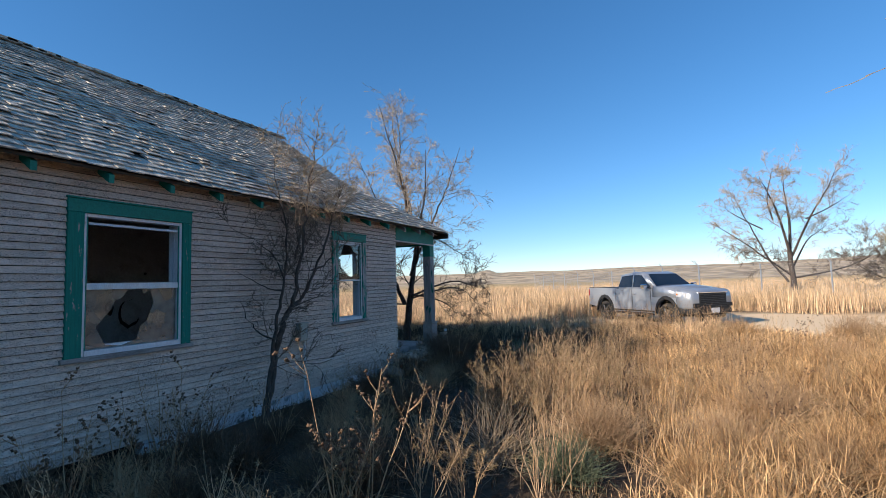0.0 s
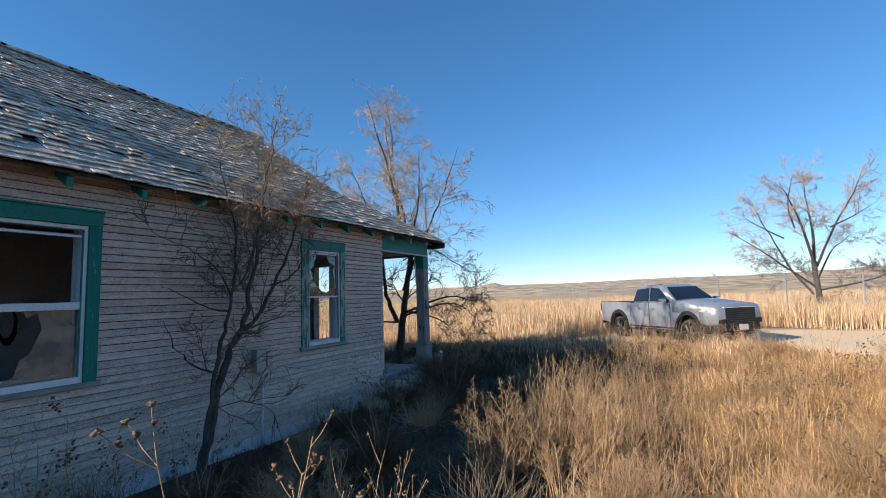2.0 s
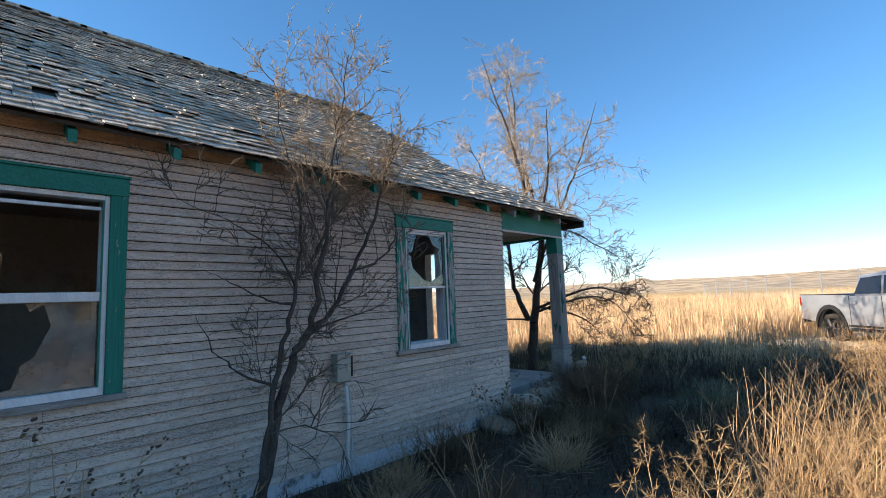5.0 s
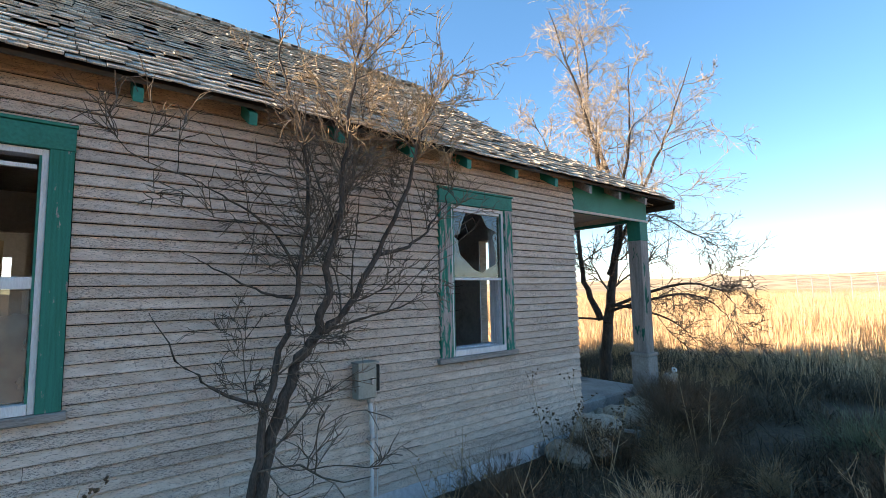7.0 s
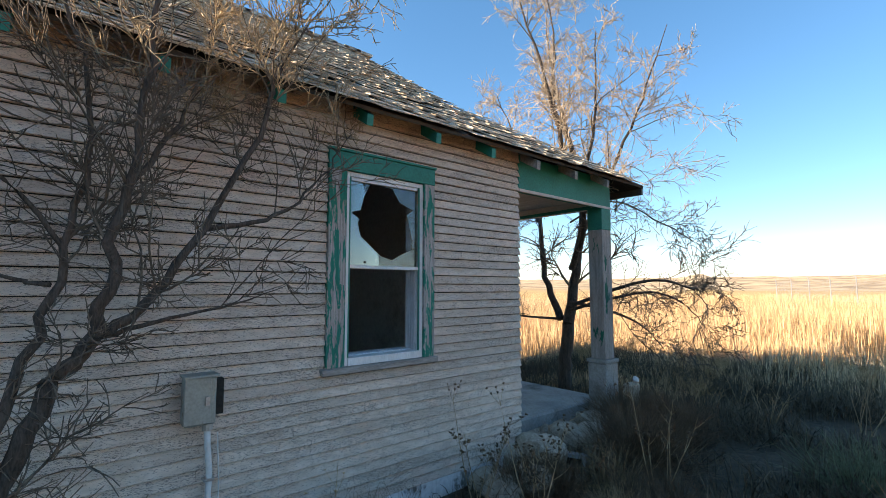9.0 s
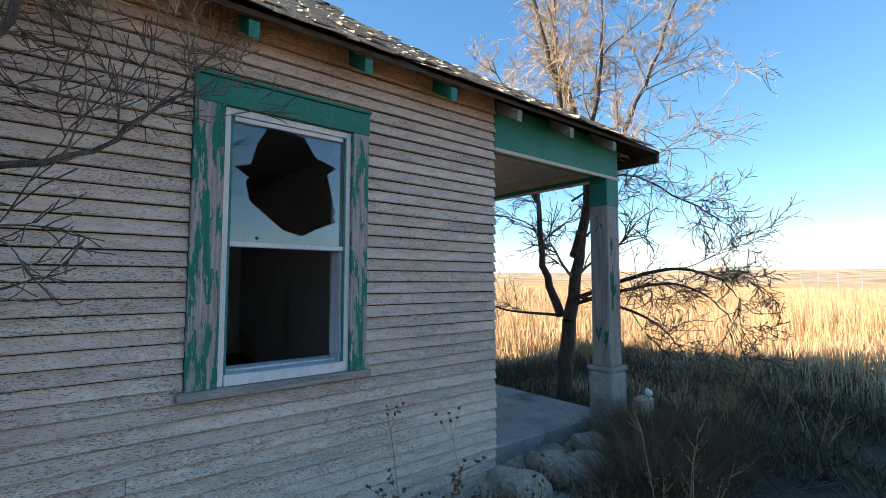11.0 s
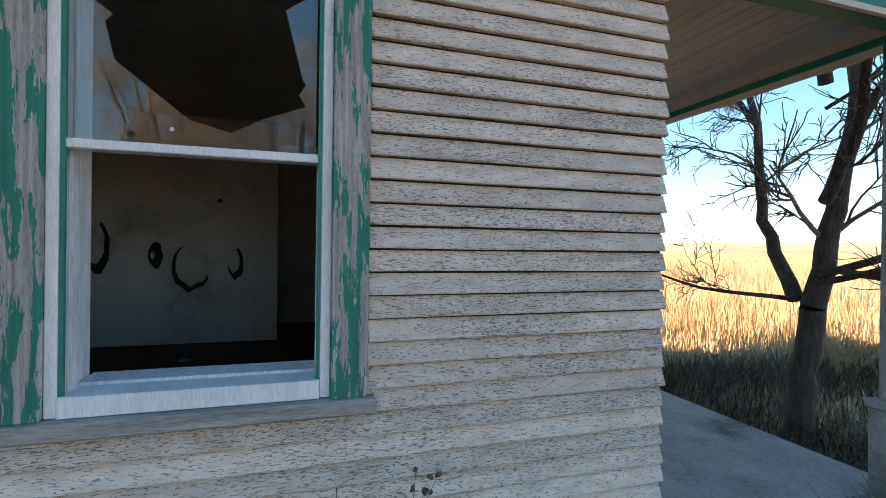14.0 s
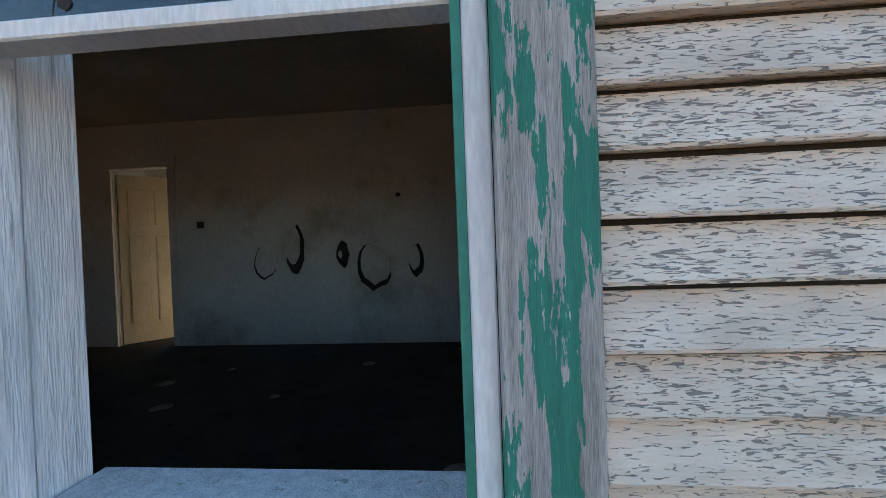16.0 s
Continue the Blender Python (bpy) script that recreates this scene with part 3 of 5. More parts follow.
HOLE2 = [(6.78, 1.905), (6.68, 1.93), (6.63, 1.97), (6.52, 2.06), (6.50, 2.15), (6.515, 2.17), (6.45, 2.215), (6.52, 2.235), (6.55, 2.34), (6.595, 2.43),
         (6.78, 2.415), (6.85, 2.32), (6.925, 2.24), (6.985, 2.28), (6.985, 2.05), (6.975, 2.06), (6.965, 2.02), (6.985, 1.99), (6.86, 1.945)]
HOLE2 = [(6.74 + (a - 6.74) * (1.12 if a < 6.74 else 0.98), 2.17 + (b - 2.17) * 1.1) for a, b in HOLE2]
side_window("window_2", WIN2, "green-cased sash window with shattered upper pane and no lower sash", M_green_bare, M_green_bare, HOLE2, None, 1.818, 0.0)
side_window("window_1", WIN1, "green-cased sash window, upper glass gone, lower pane smashed", M_green_worn, M_green_worn, None,
            [(2.75, 1.20), (2.90, 1.17), (3.06, 1.22), (3.10, 1.36), (3.16, 1.40), (3.24, 1.60), (3.20, 1.74), (3.13, 1.70), (3.10, 1.76), (2.99, 1.77), (2.96, 1.74), (2.90, 1.66),
             (2.84, 1.64), (2.80, 1.55), (2.66, 1.38)], 1.79, 0.05)


for cy, cz, rad, material in ((6.536, 1.856, 0.009, M_dark), (6.632, 1.876, 0.006, M_paper)):
    ring = [(cy + rad * math.cos(k * 0.9) * (1 + 0.3 * math.sin(k * 5)), cz + rad * math.sin(k * 0.9)) for k in range(7)]
    chip = part("glass_chip", prism(bmesh.new(), ring, "x", WX - 0.0255, WX - 0.0235), material, bpy.data.objects["window_2"], "small chip in the pane")


# ---- roof ----
PITCH = 0.673
EX, EZ = -4.90, 2.95
RIDGE_X = -8.75
RIDGE_Z = EZ + PITCH * (EX - RIDGE_X)
GABLE_Y, PORCH_Y = 8.42, 10.38


def roof_limit(x):
    """How far north the side slope reaches at x: the gable edge, and the hip of the porch below it."""
    if x < -6.12:
        return GABLE_Y + 0.02 * math.sin(x * 5)
    return GABLE_Y + 0.18 + (PORCH_Y - GABLE_Y - 0.18) * (x + 6.12) / (EX + 6.12)


slope_len = math.hypot(EX - RIDGE_X, RIDGE_Z - EZ)
ux, uz = -(EX - RIDGE_X) / slope_len, (RIDGE_Z - EZ) / slope_len     # up the slope
nx, nz = uz, -ux                                                     # out of it
bm = bmesh.new()
for sgn in (1, -1):
    def mir(x):
        return x if sgn > 0 else 2 * RIDGE_X - x
    o = [(EX - 0.03, SOUTH - 0.3), (EX - 0.03, PORCH_Y - 0.05), (-6.12, GABLE_Y + 0.13), (-6.13, GABLE_Y - 0.03), (RIDGE_X, GABLE_Y - 0.03), (RIDGE_X, SOUTH - 0.3)]
    lo = [bm.verts.new((mir(x), y, EZ + PITCH * (EX - x) - 0.058)) for x, y in o]
    hi = [bm.verts.new((mir(x), y, EZ + PITCH * (EX - x) - 0.030)) for x, y in o]
    bm.faces.new(lo)
    bm.faces.new(hi[::-1])
    for i in range(6):
        j = (i + 1) % 6
        bm.faces.new((lo[i], lo[j], hi[j], hi[i]))
deck = house_part("roof_deck", bm, M_deck, "roof boards, darkened for the shade under the eave")
# porch roof, lower in pitch
bm = bmesh.new()
zt, zb = EZ + PITCH * (EX + 6.12), EZ
o = [(EX - 0.02, PORCH_Y, zb), (2 * RIDGE_X - EX + 0.02, PORCH_Y, zb), (2 * RIDGE_X + 6.12, GABLE_Y, zt), (-6.12, GABLE_Y, zt)]
lo = [bm.verts.new((x, y, z - 0.05)) for x, y, z in o]
hi = [bm.verts.new((x, y, z - 0.012)) for x, y, z in o]
bm.faces.new(lo)
bm.faces.new(hi[::-1])
for i in range(4):
    bm.faces.new((lo[i], lo[(i + 1) % 4], hi[(i + 1) % 4], hi[i]))
house_part("porch_roof", bm, M_deck, "wooden shingles")


def shingle_corners(s, y, w, rr):
    """Eight corners of one shingle, butt end at s up the slope."""
    L = 0.30
    t = rr.uniform(0.007, 0.014)
    lift = rr.uniform(0.002, 0.010) if rr.random() < 0.90 else rr.uniform(0.010, 0.024)
    s += rr.uniform(-0.009, 0.009)
    skew = rr.uniform(-0.006, 0.006)
    out = []
    for ds, base, th in ((0, lift, t), (L, -0.022, 0.005)):
        for dy in (0, w):
            for up in (0, th):
                q = s + ds + (skew if dy else 0)
                e = base + up + (0.003 * rr.uniform(-1, 1) if ds == 0 else 0)
                out.append((EX + ux * q + nx * e, y + dy, EZ + uz * q + nz * e))
    return out


SH_FACES = [(0, 1, 3, 2), (4, 6, 7, 5), (0, 4, 5, 1), (2, 3, 7, 6), (1, 5, 7, 3), (0, 2, 6, 4)]
rr = random.Random(21)
roof = deck
verts, faces = [], []
near_shingles = []
course = 0.138
n_courses = int(slope_len / course)
for i in range(n_courses):
    s = i * course - 0.02
    x = EX + ux * s
    y = -4.0
    end = roof_limit(x) + 0.03
    while y < end:
        w = rr.uniform(0.07, 0.17)
        gap = rr.uniform(0.002, 0.008)
        if y + w > end:
            w = max(0.04, end - y)
        if rr.random() > 0.012:
            c = shingle_corners(s, y, w, rr)
            if i < 4 and 2.2 < y < 10.4 and len(near_shingles) < 290:
                near_shingles.append(c)
            else:
                o = len(verts)
                verts += c
                faces += [tuple(o + k for k in f) for f in SH_FACES]
        y += w + gap
rest = new("roof_shingles", raw_mesh("roof_shingles", verts, faces, M_shingle_far))
tagged(rest, "weathered grey wooden shingles", kind="stuff")
rest.parent = deck
for c in near_shingles:
    o = Vector(c[0])
    ob = new("shingle", raw_mesh("shingle", [tuple(Vector(p) - o) for p in c], SH_FACES, M_shingle))
    ob.parent = deck
    ob.location = o
# ridge caps and the far slope as shingle skin
bm = bmesh.new()
yy = -4.0
while yy < GABLE_Y:
    a = rr.uniform(0.0, 0.02)
    box(bm, RIDGE_X - 0.10, RIDGE_X + 0.10, yy, yy + 0.30, RIDGE_Z + a - 0.035, RIDGE_Z + a + 0.006)
    yy += rr.uniform(0.16, 0.3)
tagged(house_part("ridge_cap", bm, M_shingle_far, "weathered ridge boards"), kind="stuff")



# brick chimney on the ridge, whose shadow crosses the slope
chim = house_part("chimney", boxed(RIDGE_X - 0.22, RIDGE_X + 0.22, 0.28, 0.72, 5.0, 6.48, bevel=0.01), M_brick, "old red brick chimney")
house_part("chimney_cap", boxed(RIDGE_X - 0.28, RIDGE_X + 0.28, 0.22, 0.78, 6.482, 6.56, bevel=0.01), M_concrete)

# rafter tails under the eave, painted green
k = -2
while 2.016 + 0.63 * k < PORCH_Y - 0.2:
    y = 2.016 + 0.63 * k
    bm = bmesh.new()
    o = [(EX - 0.03, EZ - 0.062), (EX - 0.035, EZ - 0.145), (WX - 0.02, EZ - 0.145 + 0.673 * 0.20), (WX - 0.02, EZ - 0.06 + 0.673 * 0.20)]
    prism(bm, o, "y", y - 0.025, y + 0.025)
    house_part("rafter_tail", bm, M_green if y < 8.1 else M_greywood, "green paint" if y < 8.1 else "bare grey wood")
    k += 1
house_part("frieze_board", boxed(WX - 0.014, WX + 0.008, SOUTH, NORTH - 0.002, WALL_TOP - 0.05, WALL_TOP + 0.06), M_siding)
house_part("barge_board", boxed(-12.5, EX - 0.02, PORCH_Y - 0.05, PORCH_Y - 0.01, EZ - 0.13, EZ - 0.055), M_deck, "dark end board")

# porch
house_part("porch_beam", boxed(-5.27, WX, NORTH + 0.002, 9.97, 2.64, 2.99, bevel=0.004), M_green, "green paint")
house_part("porch_beam", boxed(-12.2, -5.272, 9.80, 9.965, 2.64, 2.93, bevel=0.004), M_porchceil, "tan paint")
house_part("beam_trim", boxed(-12.2, -5.30, 9.78, 9.795, 2.625, 2.665), M_green, "green strip")
house_part("beam_trim", boxed(-5.15, WX + 0.012, NORTH + 0.004, 9.985, 2.618, 2.645), M_porchceil, "worn pale strip")
bm = bmesh.new()
yy = NORTH + 0.004
while yy < 9.77:
    box(bm, -12.2, -5.275, yy, yy + 0.082, 2.74, 2.76)
    yy += 0.086
tagged(part("ceiling", bm, M_porchceil), "tan beadboard porch ceiling", "ceiling", kind="structure")


def porch_post(x):
    p = empty("porch_post", (x, 9.86, 0.0), "square wooden porch post with flaking green paint on a concrete pier", "post")
    bm = boxed(-0.09, 0.10, -0.10, 0.10, 0.83, 2.36, bevel=0.006)
    part("shaft", bm, M_postwood, p, "bare grey wood")
    part("capital", boxed(-0.092, 0.102, -0.102, 0.102, 2.361, 2.637, bevel=0.004), M_green, p, "green paint")
    part("base_block", boxed(-0.13, 0.14, -0.14, 0.14, 0.785, 0.829, bevel=0.008), M_concrete, p)
    part("pier", boxed(-0.12, 0.13, -0.13, 0.13, -0.2, 0.784, bevel=0.015), M_concrete, p, "rough grey concrete")
    return p


porch_post(-5.235)
bm = boxed(-12.2, -5.35, NORTH + 0.01, 10.05, -0.2, 0.33, bevel=0.02)
house_part("porch_slab", bm, M_concrete, "dusty cracked concrete slab")

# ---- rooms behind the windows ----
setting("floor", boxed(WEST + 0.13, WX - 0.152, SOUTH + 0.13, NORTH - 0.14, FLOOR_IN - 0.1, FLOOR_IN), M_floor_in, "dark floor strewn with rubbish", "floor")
setting("ceiling_rooms", boxed(WEST + 0.13, WX - 0.152, SOUTH + 0.13, NORTH - 0.14, CEIL_IN, CEIL_IN + 0.05), M_plaster_dark, "stained brown ceiling", "ceiling")
PX = -9.95
IN_DOOR = (2.46, 3.20, FLOOR_IN, 2.56)
bm = wall_with_holes(bmesh.new(), "x", PX - 0.012, PX, -1.0, 6.70, FLOOR_IN, CEIL_IN, [IN_DOOR])
# y, z, half width, half height, then the flap's size and how far it hangs sideways and down
HOLES_IN = [(4.39, 1.36, 0.13, 0.20, 0.93, 0.01, 0.012), (4.77, 1.50, 0.12, 0.30, 0.78, -0.025, 0.055), (5.348, 1.43, 0.075, 0.16, 0.3, -0.03, 0.0),
            (5.72, 1.28, 0.20, 0.29, 0.88, 0.018, 0.035), (6.22, 1.335, 0.09, 0.19, 0.74, -0.022, 0.03)]
setting("wall_partition", bm, M_plaster, "dirty white plasterboard wall with punched holes")
setting("wall_partition_core", wall_with_holes(bmesh.new(), "x", PX - 0.11, PX - 0.02, -1.0, 6.70, FLOOR_IN, CEIL_IN, [IN_DOOR]), M_plaster, "back of the partition")
setting("wall_rooms_south", boxed(WEST + 0.13, WX - 0.152, -1.1, -1.02, FLOOR_IN, CEIL_IN), M_plaster, "dirty plaster wall")
setting("wall_rooms_mid", boxed(WEST + 0.13, PX - 0.12, 4.3, 4.4, FLOOR_IN, CEIL_IN), M_plaster, "dirty plaster wall")
setting("wall_rooms_west", wall_with_holes(bmesh.new(), "x", WEST + 0.122, WEST + 0.14, -1.0, NORTH - 0.15, FLOOR_IN, CEIL_IN, [WEST_WIN]), M_plaster, "stained plaster wall")
setting("wall_rooms_north", wall_with_holes(bmesh.new(), "y", NORTH - 0.15, NORTH - 0.134, WEST + 0.15, WX - 0.155, FLOOR_IN, CEIL_IN, [FRONT_WIN]), M_plaster,
        "dirty plaster wall")
setting("wall_alcove", boxed(-11.35, -11.25, 4.42, NORTH - 0.152, FLOOR_IN, CEIL_IN), M_plaster, "stained plaster wall of the next room")
setting("baseboard", boxed(PX + 0.001, PX + 0.016, 3.31, 6.70, FLOOR_IN, FLOOR_IN + 0.15, bevel=0.004), M_plaster, "painted baseboard", "baseboard")
setting("trim", boxed(PX + 0.001, PX + 0.02, 6.55, 6.70, FLOOR_IN + 0.151, 2.66), M_plaster, "painted opening trim", "trim")
for a, b in ((2.36, 2.46), (3.20, 3.30)):
    setting("trim", boxed(PX + 0.001, PX + 0.02, a, b, FLOOR_IN, 2.56), M_plaster, "painted door casing", "trim")
setting("trim", boxed(PX + 0.001, PX + 0.022, 2.34, 3.32, 2.562, 2.68), M_plaster, "painted door head casing", "trim")


# ---- things on and round the house ----
def meter_box():
    m = empty("meter_box", (WX + 0.01, 5.45, 1.04), "grey metal electric meter box with conduit on the siding", "electric meter")
    part("body", boxed(0, 0.10, -0.10, 0.06, -0.13, 0.13, bevel=0.008), M_steelbox, m)
    part("lid", boxed(0.1005, 0.112, -0.105, 0.03, -0.12, 0.135, bevel=0.004), M_steelbox, m)
    part("top_flange", boxed(0, 0.12, -0.11, 0.07, 0.131, 0.145, bevel=0.003), M_steelbox, m)
    part("side_panel", boxed(0.01, 0.06, 0.065, 0.11, -0.09, 0.11, bevel=0.004), M_dark, m, "dark open terminal block")
    part("latch", boxed(0.112, 0.125, 0.0, 0.02, -0.02, 0.03), M_steel, m)
    part("hub", tube(bmesh.new(), [(0.05, 0.03, -0.13), (0.05, 0.03, -0.17)], [0.028, 0.028], 10), M_steel, m)
    part("conduit", tube(bmesh.new(), [(0.05, 0.03, -0.17), (0.05, 0.035, -0.25), (0.045, 0.05, -0.4), (0.04, 0.045, -0.8), (0.045, 0.05, -1.06)], [0.017] * 5, 8),
         M_pvc, m, "white plastic pipe", True)
    part("strap", boxed(0.01, 0.066, 0.02, 0.075, -0.45, -0.435), M_steel, m)
    part("ground_wire", tube(bmesh.new(), [(0.03, 0.09, -0.2), (0.02, 0.11, -0.5), (0.03, 0.10, -1.05)], [0.004] * 3, 5), M_pvc, m)
    return m


meter_box()


def blob_outline(cy, cz, ry, rz, n, seed, pinch):
    r = random.Random(seed)
    return [(cy + ry * (1 + r.uniform(-pinch, pinch)) * math.cos(2 * math.pi * k / n), cz + rz * (1 + r.uniform(-pinch, pinch)) * math.sin(2 * math.pi * k / n))
            for k in range(n)]


# punched holes in the partition: torn rim, near-black plate as cavity shade, hanging flap
for i, (cy, cz, ry, rz, size, du, dv) in enumerate(HOLES_IN):
    h = empty("wall_hole", (PX + 0.004, cy, cz), "punched hole with torn edges in the plasterboard", "hole", "holes in the plasterboard wall")
    out = blob_outline(0, 0, ry, rz, 15, i, 0.12)
    part("cavity", prism(bmesh.new(), out, "x", -0.002, 0.0), M_dark, h, "dark cavity")
    flap = [(u * size + du, v * size + dv) for u, v in out]
    part("flap", prism(bmesh.new(), flap, "x", 0.001, 0.007), M_plaster, h, "broken plasterboard flap")
tagged(part("wall_outlet", boxed(PX + 0.001, PX + 0.01, 3.55, 3.64, 1.80, 1.88, bevel=0.003), M_dark), "dark wall switch plate on plaster", "switch")
tagged(part("nail_hole", prism(bmesh.new(), blob_outline(6.03, 2.10, 0.03, 0.025, 9, 3, 0.2), "x", PX + 0.001, PX + 0.004), M_dark), "small dark hole in the plaster", "hole")


def panel_door():
    d = empty("door", (PX - 0.06, 2.47, FLOOR_IN + 0.01), "open cream-painted panelled wooden door", "door")
    part("slab", boxed(-0.02, 0.02, 0, 0.72, 0, 2.12, bevel=0.003), M_door_in, d)
    for a, b in ((0.10, 0.32), (0.40, 0.62)):
        for c, e in ((0.25, 1.35), (1.50, 1.95)):
            for sx in (-1, 1):
                x0, x1 = (0.0205, 0.030) if sx > 0 else (-0.030, -0.0205)
                part("panel", boxed(x0, x1, a, b, c, e, bevel=0.008), M_door_in, d)
    part("knob", tube(bmesh.new(), [(0.02, 0.66, 1.0), (0.06, 0.66, 1.0), (0.075, 0.66, 1.0)], [0.012, 0.028, 0.02], 10), M_steel, d, "worn metal knob")
    d.rotation_euler = (0, 0, radians(52))
    return d


panel_door()
rl = random.Random(8)
for i in range(16):
    bm = bmesh.new()
    r = bmesh.ops.create_icosphere(bm, subdivisions=1, radius=rl.uniform(0.03, 0.09))
    for v in bm.verts:
        v.co = Vector((v.co.x * rl.uniform(0.7, 1.4), v.co.y * rl.uniform(0.7, 1.4), abs(v.co.z) * 0.5))
    ob = part("rubbish", bm, M_concrete if i % 3 else M_deck)
    ob.location = (rl.uniform(-9.6, -6.2), rl.uniform(3.2, 7.8), FLOOR_IN)
    tagged(ob, "crumpled scrap of rubbish on the dark floor", "rubbish", "rubbish on the floor")


# rubble at the porch corner
def rock_mesh(seed, sx, sy, sz):
    bm = bmesh.new()
    bmesh.ops.create_icosphere(bm, subdivisions=2, radius=0.5)
    for v in bm.verts:
        k = 1 + 0.35 * noise.noise(v.co * 2.2 + Vector((seed * 3.1, 0, 0)))
        v.co = Vector((v.co.x * sx * k, v.co.y * sy * k, v.co.z * sz * k))
    return bm


rk = random.Random(5)
for i in range(22):
    y = rk.uniform(7.6, 9.5)
    s = rk.uniform(0.18, 0.44)
    ob = part("rock", rock_mesh(i, s, s * rk.uniform(0.7, 1.3), s * rk.uniform(0.5, 0.8)), M_rock)
    ob.location = (-5.0 + rk.uniform(-0.25, 0.30) - 0.12 * (y > 8.3), y, s * 0.2 + (0.12 if y > 8.2 and i % 3 == 0 else 0))
    ob.rotation_euler = (rk.uniform(-0.4, 0.4), rk.uniform(-0.4, 0.4), rk.uniform(0, 6))
    tagged(ob, "rough tan fieldstone beside the porch slab", "rock", "rubble at the porch corner")


def cinder_block(x, y, z, rz):
    b = empty("cinder_block", (x, y, z), "grey hollow concrete block lying in the weeds", "block", "blocks by the porch")
    bm = bmesh.new()
    box(bm, -0.2, 0.2, -0.1, -0.07, 0, 0.19)
    box(bm, -0.2, 0.2, 0.07, 0.1, 0, 0.19)
    for q in (-0.2, -0.015, 0.17):
        box(bm, q, q + 0.03, -0.07, 0.07, 0, 0.19)
    ob = part("block", bm, M_concrete, b)
    b.rotation_euler = (radians(78), 0, radians(rz))
    return b


cinder_block(-4.80, 8.50, 0.06, 20)
cinder_block(-4.74, 8.92, 0.06, 70)
bm = bmesh.new()
bmesh.ops.create_icosphere(bm, subdivisions=3, radius=0.035)
for v in bm.verts:
    v.co *= 1 + 0.5 * noise.noise(v.co * 22)
crumple = part("plastic_wrap", bm, M_pvc)
crumple.location = (-4.88, 9.95, 0.62)
tagged(crumple, "crumpled shiny plastic wrapper caught on weeds", "litter")
bm = boxed(-0.07, 0.05, -0.1, 0.1, 0, 0.6, bevel=0.02)
ob = part("stone_block", bm, M_rock)
ob.location = (-4.92, 9.95, -0.03)
tagged(ob, "rough stone block beside the porch pier", "stone")


# ---- trees ----
class Wood:
    """Gathers tapered tubes into plain lists."""
    def __init__(self):
        self.v, self.f = [], []

    def tube(self, pts, radii, sides):
        base = len(self.v)
        for i, p in enumerate(pts):
            d = (pts[min(i + 1, len(pts) - 1)] - pts[max(i - 1, 0)])
            d = d.normalized() if d.length > 1e-6 else Vector((0, 0, 1))
            u = d.orthogonal().normalized()
            w = d.cross(u)
            for k in range(sides):
                a = 2 * math.pi * k / sides
                self.v.append(tuple(p + radii[i] * (math.cos(a) * u + math.sin(a) * w)))
        for i in range(len(pts) - 1):
            o = base + i * sides
            for k in range(sides):
                j = (k + 1) % sides
                self.f.append((o + k, o + j, o + sides + j, o + sides + k))

    def done(self, name, material, parent, label):
        ob = new(name, raw_mesh(name, self.v, self.f, material, True))
        ob.parent = parent
        return tagged(ob, label)


def smooth_line(pts, n):
    pts = [Vector(p) for p in pts]
    ext = [2 * pts[0] - pts[1]] + pts + [2 * pts[-1] - pts[-2]]
    out = []
    for i in range(1, len(ext) - 2):
        a, b, c, d = ext[i - 1:i + 3]
        for k in range(n):
            t = k / n
            out.append(0.5 * ((2 * b) + (c - a) * t + (2 * a - 5 * b + 4 * c - d) * t * t + (3 * b - a - 3 * c + d) * t ** 3))
    out.append(pts[-1])
    return out


def sprout(rr, woods, p, d, length, rad, level, gravity, side, floor_r=0.0012, wall=-1e9):
    """A side shoot that bends and forks on."""
    n = 5 if level < 3 else 4
    pts = [p]
    q = d.normalized()
    for i in range(n):
        q = (q + Vector((rr.gauss(0, 0.16), rr.gauss(0, 0.16), rr.gauss(0, 0.16) + gravity))).normalized()
        pts.append(pts[-1] + q * length / n)
    pts = [Vector((max(q2.x, wall), q2.y, q2.z)) for q2 in pts]
    radii = [rad * (1 - 0.8 * i / n) + floor_r for i in range(n + 1)]
    woods[min(level, 2)].tube(pts, radii, 4 if level < 2 else 3)
    if level >= 4:
        return
    kids = (5, 4, 3, 2)[level - 1]
    for k in range(kids):
        i = rr.randint(1, n)
        t = rr.random()
        at = pts[i - 1].lerp(pts[i], t)
        ax = q.orthogonal().normalized()
        ax.rotate(Matrix.Rotation(rr.uniform(0, 6.28), 3, q))
        nd = (q * rr.uniform(0.6, 1.0) + ax * rr.uniform(0.45, 0.95) + Vector((0, 0, 0.12 * side))).normalized()
        sprout(rr, woods, at, nd, length * rr.uniform(0.42, 0.68), max(rad * 0.5, 0.0011), level + 1, gravity, side, floor_r, wall)


